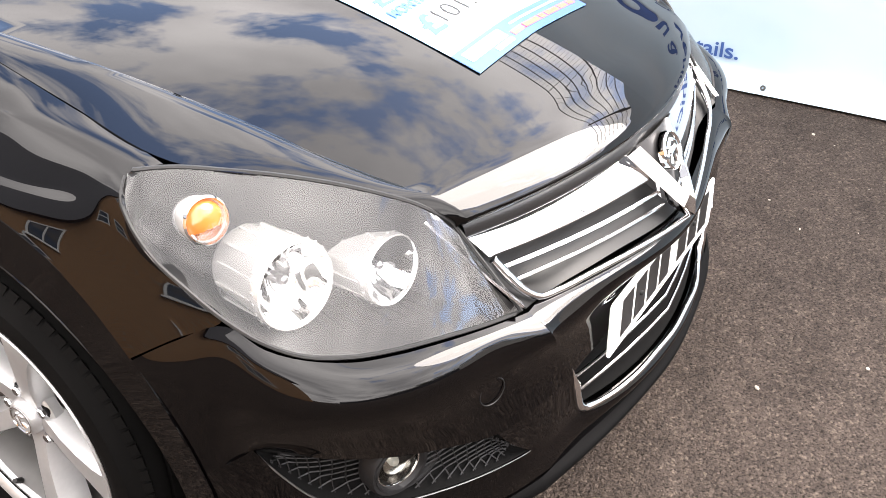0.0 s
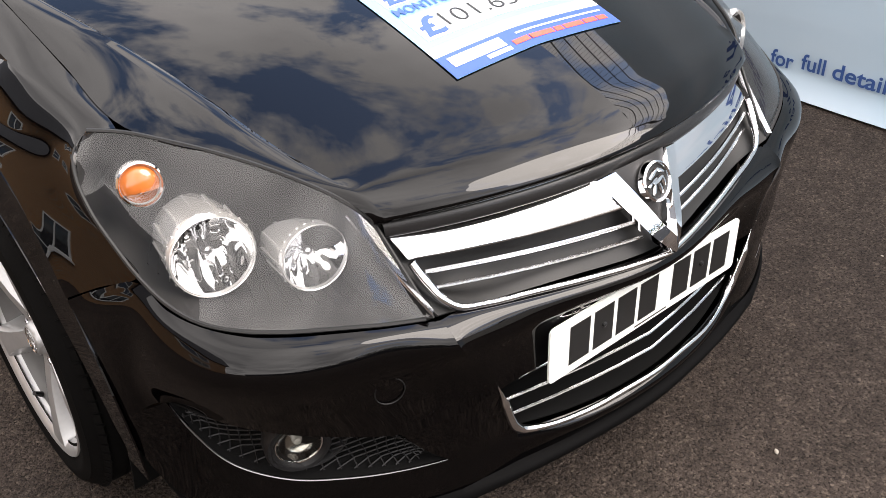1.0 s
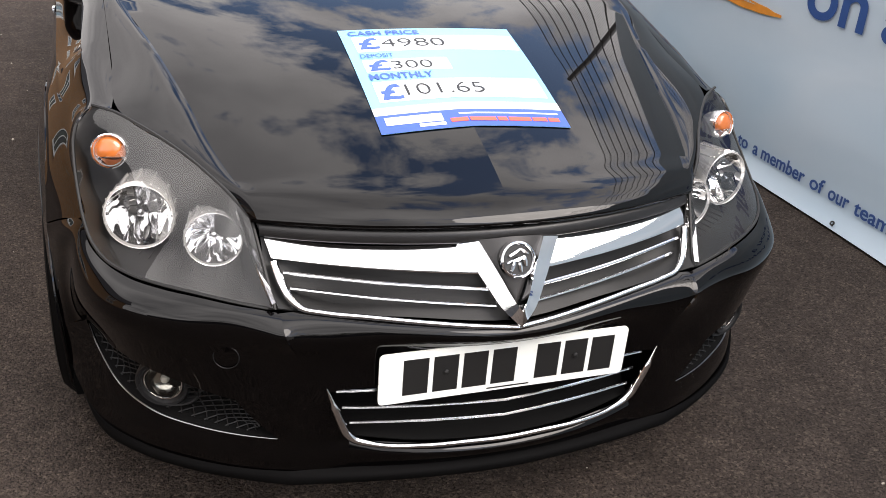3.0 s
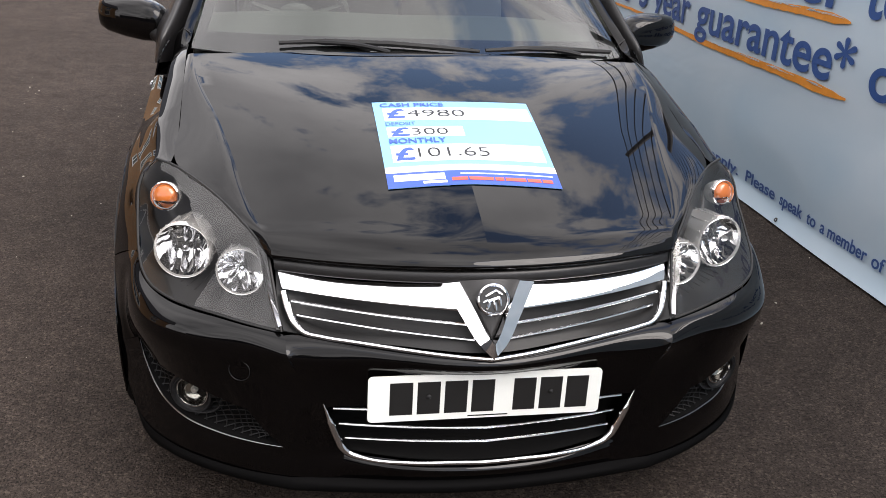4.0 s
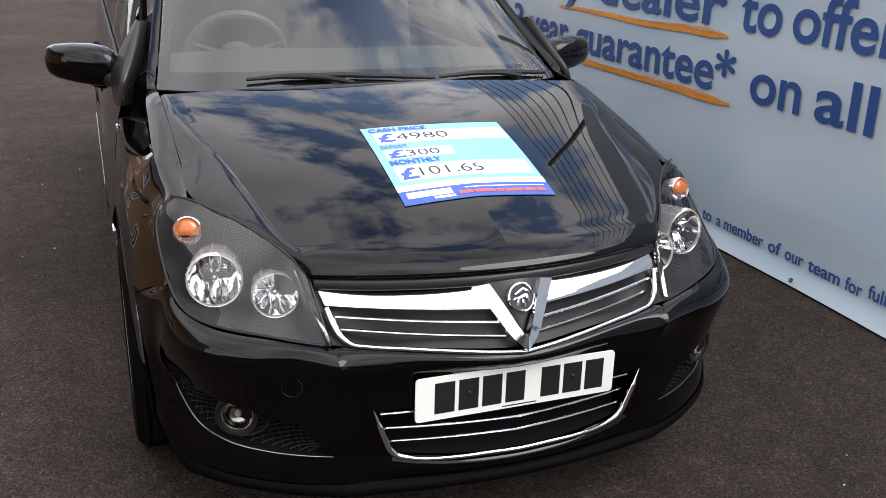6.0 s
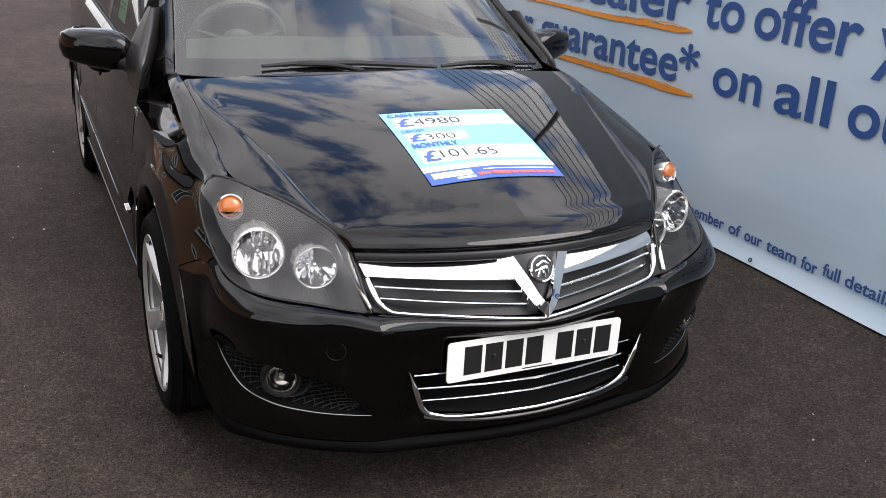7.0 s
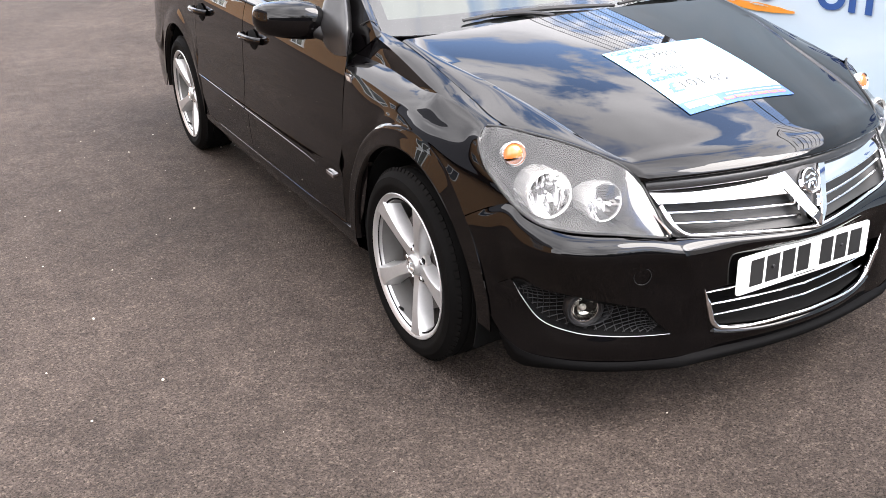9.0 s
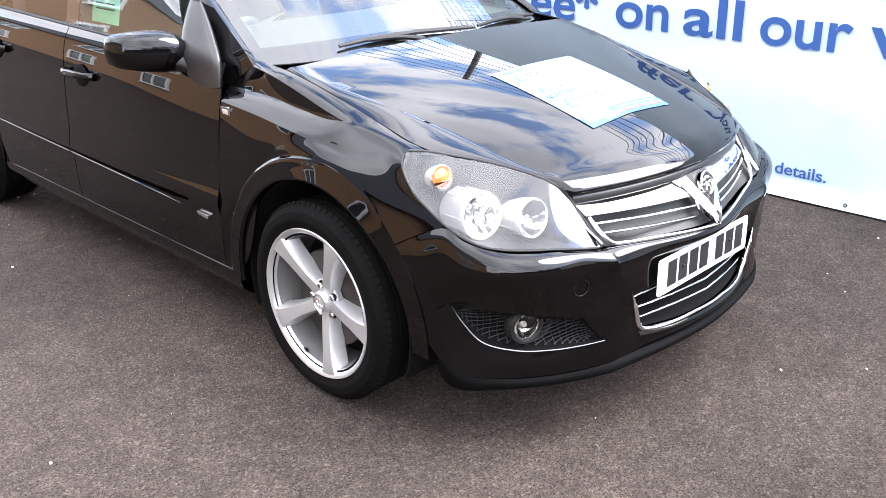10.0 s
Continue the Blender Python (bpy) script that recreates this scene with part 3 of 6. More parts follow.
BON_EDGE = [(0.692, 0.268, 0.967), (0.689, 0.127, 0.940), (0.684, -0.019, 0.903), (0.681, -0.158, 0.864), (0.678, -0.318, 0.828)]
HL_TOP = [(0.726, -0.302, 0.831), (0.686, -0.333, 0.826), (0.642, -0.382, 0.815), (0.597, -0.444, 0.803), (0.555, -0.508, 0.788), (0.524, -0.561, 0.773), (0.498, -0.600, 0.756), (0.464, -0.638, 0.720)]
HL_LOW = [(0.729, -0.288, 0.819), (0.753, -0.302, 0.801), (0.765, -0.325, 0.774), (0.767, -0.357, 0.735), (0.763, -0.413, 0.697), (0.756, -0.468, 0.664), (0.744, -0.520, 0.640), (0.723, -0.565, 0.624),
          (0.684, -0.612, 0.615), (0.630, -0.655, 0.610), (0.572, -0.690, 0.606), (0.506, -0.719, 0.596), (0.438, -0.742, 0.586)]


def both(name, make, material, parent=car, label="", **kw):
    """The same part on the right (-1) and left (+1) side."""
    return [part(name, make(s), material, parent, label, **kw) for s in (-1, 1)]


def sided(g, s, out, th=0.004):
    return shell(grid_bm(g, mirror=(s < 0)), (-out[0] * s, -out[1], -out[2]), th)


# bonnet: a raised middle between two creases, and a flank on each side
BON = [[(0, 0.262, 0.990), (0.2, 0.262, 0.988), (0.42, 0.264, 0.981), (0.672, 0.268, 0.9695)],
       [(0, 0.1, 0.967), (0.2, 0.1, 0.965), (0.42, 0.1, 0.957), (0.650, 0.1, 0.9435)],
       [(0, -0.12, 0.931), (0.2, -0.12, 0.927), (0.41, -0.12, 0.911), (0.590, -0.128, 0.8815)],
       [(0, -0.325, 0.886), (0.2, -0.325, 0.879), (0.39, -0.322, 0.864), (0.545, -0.322, 0.8395)],
       [(0, -0.515, 0.837), (0.19, -0.515, 0.830), (0.36, -0.505, 0.818), (0.509, -0.495, 0.799)],
       [(0, -0.662, 0.793), (0.18, -0.648, 0.791), (0.335, -0.615, 0.784), (0.481, -0.582, 0.769)],
       [(0, -0.7277, 0.7660), (0.17, -0.7129, 0.7647), (0.313, -0.6777, 0.7615), (0.463, -0.6220, 0.7564)],
       [(0, -0.7477, 0.7540), (0.17, -0.7329, 0.7527), (0.313, -0.6977, 0.7495), (0.459, -0.6420, 0.7444)],
       [(0, -0.7597, 0.7440), (0.17, -0.7449, 0.7427), (0.313, -0.7097, 0.7395), (0.457, -0.6540, 0.7344)],
       [(0, -0.7647, 0.7360), (0.17, -0.7499, 0.7347), (0.313, -0.7147, 0.7315), (0.456, -0.6590, 0.7264)],
       [(0, -0.7617, 0.7280), (0.17, -0.7469, 0.7267), (0.313, -0.7117, 0.7235), (0.456, -0.6560, 0.7184)]]
FLANK = [BON_EDGE[0], (0.690, 0.1, 0.934), (0.683, -0.132, 0.872), (0.678, -0.322, 0.828), (0.560, -0.497, 0.790), (0.513, -0.573, 0.767), (0.489, -0.609, 0.750), (0.478, -0.628, 0.739), (0.471, -0.640, 0.730), (0.467, -0.646, 0.7225), (0.466, -0.646, 0.715)]


def bonnet_fit():
    """A low-order surface through the middle of the bonnet."""
    P = np.array([p for r in BON[:7] for p in r])
    def basis(u, y):
        return np.stack([u ** 0, y, y ** 2, y ** 3, u ** 2, u ** 2 * y, u ** 2 * y ** 2, u ** 2 * y ** 3, u ** 4, u ** 4 * y, u ** 4 * y ** 2], -1)
    k = np.linalg.lstsq(basis(P[:, 0], P[:, 1]), P[:, 2], rcond=None)[0]
    return lambda u, y: basis(np.abs(u), y) @ k


BON_FIT = bonnet_fit()


def BON_Z(u, y):
    """The fitted surface with a low ridge down its middle, stronger towards the nose."""
    w = np.clip((-0.22 - y) / 0.40, 0, 1)
    w = w * w * (3 - 2 * w)
    return BON_FIT(u, y) + w * (0.0026 - 0.0060 * (1 - np.exp(-np.abs(u) / 0.11)))


def bonnet_top():
    rows = [[(-u, y, z) for u, y, z in r[:0:-1]] + r for r in BON]
    g = loft(rows, 8, 6)
    n = g.shape[0]
    for i in range(n):
        w = min(1.0, max(0.0, (n - 1 - i - 33) / 8.0))
        g[i, :, 2] = g[i, :, 2] * (1 - w) + BON_Z(g[i, :, 0], g[i, :, 1]) * w
    return g


BON_GRID = bonnet_top()


def make_bonnet():
    bm = grid_bm(BON_GRID)
    n = BON_GRID.shape[0]
    for s in (-1, 1):
        edge = spline(FLANK, 8)
        g = []
        for i in range(n):
            c, f = BON_GRID[i, -1], edge[i]
            q = min(1.0, max(0.0, (np.linalg.norm(f - c) - 0.022) / 0.075))
            w = (0.5 + 0.5 * min(1.0, i / (n - 1) / 0.6)) * q * q * (3 - 2 * q)
            k = c + np.array((0.011 * w, 0.0, 0.0036 * w))
            g.append([c, c * 0.5 + k * 0.5] + [k * (1 - q) + f * q + np.array((0, 0, 0.010 * q * (1 - q))) for q in np.linspace(0, 1, 7)])
        grid_bm(g, bm, mirror=(s < 0))
    return shell(bm, (0, 0, -1), 0.005, 0.0008)


bonnet = part("bonnet", make_bonnet(), PAINT, car, sharp=24)
for e in bonnet.data.edges:
    a, b = [bonnet.data.vertices[k].co for k in e.vertices]
    if abs(a.x) < 1e-5 and abs(b.x) < 1e-5 and a.y < -0.3:
        e.use_edge_sharp = True


# black sheet added beneath the bonnet so its panel gaps look dark
def make_bonnet_liner():
    rows = []
    for k, (r, f) in enumerate(zip(BON[:-1], FLANK[:-1])):
        e = 0.03 if k < 3 else -0.01
        h = [(u, y + 0.02, z - 0.03) for u, y, z in r[:3]] + [(f[0] - 0.03, f[1] + 0.02, f[2] - 0.03), (f[0] + e, f[1] + 0.015, f[2] - 0.022)]
        rows.append([(-u, y, z) for u, y, z in h[:0:-1]] + h)
    return shell(grid_bm(loft(rows, 2, 2)), (0, 0, -1), 0.004)


part("bonnet_gap_backing", make_bonnet_liner(), VOID, car)


# front wings
def side_section(y):
    """Half-widths and heights down the body side at y."""
    d = -0.020 * max(0.0, (1.1 - y) / 0.65) ** 1.5 if y < 1.1 else -0.035 * max(0.0, (y - 2.3) / 1.2) ** 2
    rise = 0.035 * (y - 0.45) / 2.0
    pts = [(0.785, 0.968 + rise), (0.809, 0.930 + rise), (0.827, 0.876 + rise), (0.8405, 0.805), (0.850, 0.70), (0.8565, 0.58), (0.866, 0.515), (0.8585, 0.492), (0.8535, 0.40), (0.846, 0.285)]
    return [(u + d * max(0.15, min(1.0, (z - 0.25) / 0.6)), y, z) for u, z in pts]


FLARE_R = 0.455


def side_u(y, z):
    sec = side_section(y)
    return float(np.interp(-z, [-p[2] for p in sec], [p[0] for p in sec]))


def wing_cols():
    """Across the wing: bonnet line, top edge and foot of the scallop, shoulder edge, and down the side."""
    rear = [(0.700, 0.400, 0.978), (0.722, 0.404, 0.964), (0.757, 0.490, 0.899), (0.8125, 0.463, 0.859)] + [(side_u(0.484, z), y, z) for y, z in ((0.464, 0.835), (0.466, 0.740), (0.471, 0.60), (0.476, 0.44), (0.482, 0.292))]
    c27 = [(0.696, 0.270, 0.966), (0.736, 0.270, 0.949), (0.741, 0.272, 0.886), (0.808, 0.272, 0.842), (0.8195, 0.275, 0.805), (0.831, 0.290, 0.740), (0.838, 0.325, 0.632), (0.840, 0.415, 0.50), (0.842, 0.4545, 0.292)]
    c14 = [(0.692, 0.14, 0.941), (0.740, 0.14, 0.9185), (0.7425, 0.14, 0.873), (0.805, 0.14, 0.827), (0.8145, 0.142, 0.802), (0.821, 0.147, 0.782), (0.826, 0.155, 0.765), (0.829, 0.163, 0.750), (0.831, 0.170, 0.736)]
    c0 = [(0.688, 0.0, 0.907), (0.744, 0.0, 0.883), (0.747, 0.0, 0.8665), (0.799, 0.0, 0.811), (0.808, 0.0, 0.799), (0.815, 0.0, 0.790), (0.820, 0.0, 0.782), (0.825, 0.0, 0.775), (0.829, 0.0, 0.769)]
    tip = [(0.687, -0.05, 0.894), (0.7430, -0.05, 0.8720), (0.7445, -0.05, 0.8700), (0.797, -0.05, 0.806), (0.806, -0.05, 0.794), (0.813, -0.05, 0.785), (0.819, -0.05, 0.777), (0.824, -0.05, 0.771), (0.829, -0.05, 0.766)]
    cm = [(0.685, -0.14, 0.869), (0.730, -0.142, 0.8575), (0.744, -0.143, 0.8475), (0.784, -0.145, 0.800), (0.796, -0.15, 0.784), (0.804, -0.155, 0.771), (0.812, -0.158, 0.760), (0.819, -0.160, 0.749), (0.826, -0.162, 0.739)]
    cn = [(0.684, -0.265, 0.839), (0.709, -0.262, 0.836), (0.731, -0.262, 0.827), (0.757, -0.262, 0.799), (0.778, -0.265, 0.766), (0.796, -0.270, 0.738), (0.811, -0.274, 0.713), (0.821, -0.274, 0.695), (0.829, -0.272, 0.679)]
    front = [(0.690, -0.321, 0.829), (0.711, -0.303, 0.826), (0.732, -0.293, 0.820), (0.757, -0.308, 0.800), (0.770, -0.342, 0.752), (0.765, -0.400, 0.703), (0.757, -0.463, 0.667), (0.797, -0.408, 0.638), (0.832, -0.351, 0.604)]
    cols = [rear, c27, c14, c0, tip, cm, cn, front]
    y = [col[3][1] for col in cols[:-1]]
    for ax in (0, 2):
        f = np.polyfit(y, [col[3][ax] for col in cols[:-1]], 3)
        for col in cols[1:-1]:
            col[3] = tuple(float(np.polyval(f, col[3][1])) if k == ax else col[3][k] for k in range(3))
    for col, bend in zip(cols[2:7], (9, 9, 9, 9, 6)):
        p, q = np.array(col[3]), np.array(col[8])
        e = q - p
        k = math.tan(radians(bend))
        for i in range(4, 8):
            t = (i - 3) / 5
            col[i] = tuple(p + e * t + np.array((-e[2], 0, e[0])) * k * t * (1 - t))
    return cols


WING = wing_cols()


def front_wing(s):
    """Three strips between crisp creases above the evened-out side."""
    n = 10
    a, b, c, d = [spline([col[k] for col in WING], n) for k in range(4)]
    def strip(p, q, m, bulge):
        t = np.linspace(0, 1, m + 1)[None, :, None]
        e = q - p
        out = np.stack([-e[:, 2], 0 * e[:, 0], e[:, 0]], -1)[:, None, :]
        return p[:, None, :] * (1 - t) + q[:, None, :] * t + out * (-bulge * 4 * t * (1 - t))
    side = fair(loft([col[3:] for col in WING], n, 6), 700)
    g = np.concatenate([strip(a, b, 5, -0.05)[:, :-1], strip(b, c, 6, 0.03)[:, :-1], strip(c, d, 6, -0.04)[:, :-1], side], 1)
    # ahead of the scallop the strips flow into one another
    m = fair(g, 150)
    y = g[:, 1:2, 1:2]
    w = np.clip((-0.045 - y) / 0.06, 0, 1)
    return sided(g * (1 - w) + m * w, s, (1, 0, 0.3), 0.004)


both("front_wing", front_wing, PAINT, sharp=16)


def flare(s):
    """The flared band round the front wheel arch."""
    A = [-6, 20, 45, 70, 90, 110, 130, 143, 158, 172, 184]
    base = [0.842, 0.842, 0.838, 0.833, 0.830, 0.828, 0.828, 0.831, 0.829, 0.822, 0.815]
    lip = [0.850, 0.850, 0.849, 0.849, 0.849, 0.847, 0.844, 0.842, 0.835, 0.826, 0.818]
    cols = []
    for a, p, q in zip(A, base, lip):
        c, k = math.cos(radians(a)), math.sin(radians(a))
        f = 1 - min(1.0, max(0.0, (a - 60) / 45))
        cols.append([(u, c * r, HUB_Z + k * r) for u, r in ((p, FLARE_R + 0.001), (p + (q - p) * (0.10 + 0.42 * f), FLARE_R - 0.006), (p + (q - p) * (0.48 + 0.28 * f), FLARE_R - 0.030), (q, ARCH_R + 0.004))])
    return shell(grid_bm(loft(cols, 5, 4), mirror=(s < 0)), (-s, 0, 0), 0.003)


both("arch_flare", flare, PAINT, sharp=40)


def arch_lip(s, yc, a0, a1, u):
    """The rolled edge and the inner flange of a wheel arch."""
    g = []
    for i in range(41):
        a = radians(a0 + (a1 - a0) * i / 40)
        c, k = math.cos(a), math.sin(a)
        w = u - 0.002 - 0.032 * max(0, -c) ** 6 * (1 if yc < 1 else 0)
        g.append([(uu, yc + c * r, HUB_Z + k * r) for uu, r in ((w, ARCH_R + 0.004), (w, ARCH_R - 0.001), (w - 0.005, ARCH_R - 0.005), (w - 0.05, ARCH_R - 0.008))])
    return shell(grid_bm(g, mirror=(s < 0)), (0, 0, 1), 0.003)


def wheel_well(s, yc):
    g = []
    for i in range(37):
        a = radians(-20 + 220 * i / 36)
        g.append([(u, yc + math.cos(a) * r, HUB_Z + math.sin(a) * r) for u, r in ((0.815, ARCH_R - 0.010), (0.62, ARCH_R - 0.014), (0.48, ARCH_R - 0.02), (0.47, 0.02))])
    return shell(grid_bm(g, mirror=(s < 0)), (0, 0, 1), 0.004)


for yc, a0, a1 in ((0.0, -6, 184), (WHEELBASE, -4, 184)):
    both("arch_lip", lambda s: arch_lip(s, yc, a0, a1, 0.850 if yc < 1 else 0.855), PAINT, sharp=60)
    both("wheel_arch_liner", lambda s: wheel_well(s, yc), VOID)


# front bumper
def bumper_side(s):
    top = [(0.430, -0.750, 0.582), (0.506, -0.724, 0.592), (0.574, -0.695, 0.601), (0.633, -0.659, 0.605), (0.688, -0.615, 0.610), (0.748, -0.523, 0.634), (0.760, -0.469, 0.659), (0.797, -0.409, 0.635), (0.832, -0.353, 0.601)]
    r1 = [(0.430, -0.766, 0.575), (0.507, -0.742, 0.584), (0.584, -0.714, 0.592), (0.650, -0.676, 0.597), (0.708, -0.628, 0.601), (0.764, -0.530, 0.618), (0.777, -0.473, 0.637), (0.806, -0.420, 0.612), (0.831, -0.369, 0.580)]
    r2 = [(0.428, -0.790, 0.556), (0.509, -0.752, 0.564), (0.595, -0.726, 0.571), (0.666, -0.690, 0.574), (0.727, -0.638, 0.576), (0.777, -0.534, 0.578), (0.790, -0.475, 0.582), (0.811, -0.432, 0.570), (0.829, -0.388, 0.551)]
    r3 = [(0.400, -0.788, 0.500), (0.515, -0.748, 0.498), (0.597, -0.720, 0.496), (0.668, -0.677, 0.496), (0.729, -0.612, 0.496), (0.778, -0.516, 0.495), (0.796, -0.466, 0.492), (0.812, -0.443, 0.489), (0.825, -0.419, 0.486)]
    r4 = [(0.353, -0.797, 0.427), (0.515, -0.750, 0.405), (0.600, -0.708, 0.425), (0.668, -0.660, 0.440), (0.723, -0.590, 0.447), (0.770, -0.493, 0.452), (0.789, -0.468, 0.436), (0.806, -0.455, 0.427), (0.818, -0.441, 0.418)]
    bm = grid_bm(fair(loft([top, r1, r2, r3, r4], 6, 6), 60), mirror=(s < 0))
    # below and behind the fog recess
    fog_low = [(0.770, -0.493, 0.452), (0.749, -0.524, 0.397), (0.721, -0.561, 0.345), (0.662, -0.633, 0.321), (0.580, -0.695, 0.313), (0.505, -0.742, 0.315), (0.440, -0.772, 0.317), (0.306, -0.797, 0.311)]
    low1 = [(0.795, -0.466, 0.434), (0.770, -0.502, 0.362), (0.737, -0.554, 0.300), (0.677, -0.631, 0.284), (0.590, -0.698, 0.278), (0.506, -0.748, 0.272), (0.430, -0.778, 0.275), (0.309, -0.804, 0.290)]
    low2 = [(0.818, -0.441, 0.418), (0.808, -0.458, 0.322), (0.762, -0.538, 0.248), (0.694, -0.620, 0.240), (0.596, -0.696, 0.238), (0.507, -0.748, 0.240), (0.420, -0.783, 0.243), (0.310, -0.806, 0.250)]
    grid_bm(fair(loft([fog_low, low1, low2], 6, 6), 400), bm, mirror=(s < 0))
    # pillar between the fog recess and the middle opening
    a = [(0.353, -0.797, 0.427), (0.438, -0.774, 0.415), (0.515, -0.750, 0.405)]
    b = [(0.330, -0.795, 0.365), (0.405, -0.782, 0.36), (0.478, -0.760, 0.355)]
    c = [(0.306, -0.797, 0.311), (0.375, -0.789, 0.314), (0.440, -0.772, 0.317)]
    grid_bm(loft([a, b, c], 4, 3), bm, mirror=(s < 0))
    return shell(bm, (0, 1, 0), 0.004, 0.0015)


def bumper_middle():
    rows = [[(0, -0.820, 0.556), (0.166, -0.800, 0.563), (0.30, -0.776, 0.573), (0.392, -0.750, 0.582), (0.430, -0.750, 0.582)],
            [(0, -0.846, 0.553), (0.168, -0.821, 0.560), (0.302, -0.794, 0.569), (0.396, -0.768, 0.576), (0.430, -0.766, 0.575)],
            [(0, -0.853, 0.537), (0.17, -0.829, 0.544), (0.304, -0.802, 0.553), (0.398, -0.787, 0.560), (0.428, -0.790, 0.556)],
            [(0, -0.843, 0.523), (0.17, -0.822, 0.528), (0.304, -0.806, 0.535), (0.394, -0.7925, 0.533), (0.416, -0.790, 0.530)],
            [(0, -0.813, 0.500), (0.17, -0.806, 0.502), (0.285, -0.800, 0.503), (0.375, -0.7915, 0.502), (0.400, -0.788, 0.500)],
            [(0, -0.806, 0.432), (0.17, -0.8045, 0.432), (0.26, -0.8020, 0.432), (0.330, -0.7990, 0.431), (0.353, -0.797, 0.427)]]
    full = [[(-u, y, z) for u, y, z in r[:0:-1]] + r for r in rows]
    bm = grid_bm(fair(loft(full, 5, 5), 220))
    # the apron under the lower opening
    ap = [[(0, -0.842, 0.297), (0.15, -0.830, 0.299), (0.306, -0.797, 0.311)],
          [(0, -0.858, 0.285), (0.16, -0.845, 0.287), (0.309, -0.804, 0.290)],
          [(0, -0.855, 0.268), (0.16, -0.842, 0.268), (0.310, -0.806, 0.268)],
          [(0, -0.846, 0.255), (0.16, -0.834, 0.252), (0.310, -0.806, 0.250)]]
    full = [[(-u, y, z) for u, y, z in r[:0:-1]] + r for r in ap]
    grid_bm(loft(full, 5, 5), bm)
    return shell(bm, (0, 1, 0), 0.004, 0.0015)


bumper = part("front_bumper", bumper_middle(), PAINT, car, sharp=32)
for s in (-1, 1):
    part("bumper_corner", bumper_side(s), PAINT, bumper, sharp=32)


def lip_spoiler(s):
    rows = [[(0, -0.846, 0.256), (0.16, -0.834, 0.253), (0.310, -0.806, 0.250), (0.42, -0.786, 0.244), (0.508, -0.751, 0.241), (0.598, -0.699, 0.239), (0.696, -0.623, 0.241), (0.765, -0.538, 0.249), (0.798, -0.470, 0.292)],
            [(0, -0.862, 0.247), (0.16, -0.849, 0.244), (0.312, -0.824, 0.240), (0.42, -0.793, 0.234), (0.510, -0.756, 0.230), (0.602, -0.703, 0.228), (0.700, -0.626, 0.228), (0.768, -0.536, 0.232), (0.796, -0.471, 0.286)],
            [(0, -0.860, 0.232), (0.16, -0.846, 0.228), (0.312, -0.820, 0.223), (0.42, -0.794, 0.217), (0.506, -0.752, 0.212), (0.598, -0.696, 0.208), (0.696, -0.616, 0.206), (0.762, -0.528, 0.208), (0.790, -0.462, 0.274)],
            [(0, -0.830, 0.214), (0.16, -0.816, 0.210), (0.308, -0.790, 0.206), (0.41, -0.765, 0.202), (0.49, -0.722, 0.198), (0.578, -0.665, 0.195), (0.672, -0.588, 0.192), (0.762, -0.480, 0.192), (0.775, -0.445, 0.262)],
            [(0, -0.62, 0.205), (0.16, -0.61, 0.202), (0.31, -0.60, 0.198), (0.39, -0.58, 0.195), (0.46, -0.55, 0.193), (0.54, -0.52, 0.19), (0.62, -0.47, 0.19), (0.70, -0.42, 0.19), (0.74, -0.40, 0.25)]]
    if s == 0:
        full = [[(-u, y, z) for u, y, z in r[3:0:-1]] + r[:4] for r in rows]
        return shell(grid_bm(loft(full, 4, 4)), (0, 0, 1), 0.004)
    return shell(grid_bm(loft([r[3:] for r in rows], 4, 4), mirror=(s < 0)), (0, 0, 1), 0.004)


lip = part("lip_spoiler", lip_spoiler(0), GREY_LIP, bumper, "dark grey matt plastic lip spoiler")
for s in (-1, 1):
    part("lip_end", lip_spoiler(s), GREY_LIP, bumper)


def tow_ring(s):
    bm = bmesh.new()
    m = facing(mir((0.528, -0.7455, 0.498), s), (0.36 * s, -1, 0.03))
    revolve([(0.0225, 0.0), (0.0231, 0.0012), (0.0240, 0.0012), (0.0247, 0.0)], m, 40, bm)
    return bm


part("towing_eye_cap", tow_ring(-1), BLACK, bumper)


# fog recesses
FOG_TOP = [(0.768, -0.489, 0.453), (0.723, -0.588, 0.448), (0.668, -0.658, 0.441), (0.600, -0.706, 0.426), (0.515, -0.748, 0.406), (0.478, -0.758, 0.356), (0.440, -0.770, 0.318)]
FOG_LOW = [(0.768, -0.489, 0.453), (0.749, -0.522, 0.398), (0.720, -0.559, 0.346), (0.662, -0.631, 0.322), (0.580, -0.693, 0.314), (0.505, -0.740, 0.316), (0.440, -0.770, 0.318)]


def fog_back(s):
    t, l = spline(FOG_TOP, 6), spline(FOG_LOW, 6)
    n = len(t)
    g = []
    for i in range(n):
        row = []
        for j in range(9):
            v = j / 8
            e = 0.030 * min(1, v * 5, (1 - v) * 5) * min(1.0, i / 5, (n - 1 - i) / 5)
            p = t[i] * (1 - v) + l[i] * v
            row.append((p[0] - 0.5 * e, p[1] + 0.85 * e, p[2]))
        g.append(row)
    return shell(grid_bm(g, mirror=(s < 0)), (0, 1, 0), 0.003), g


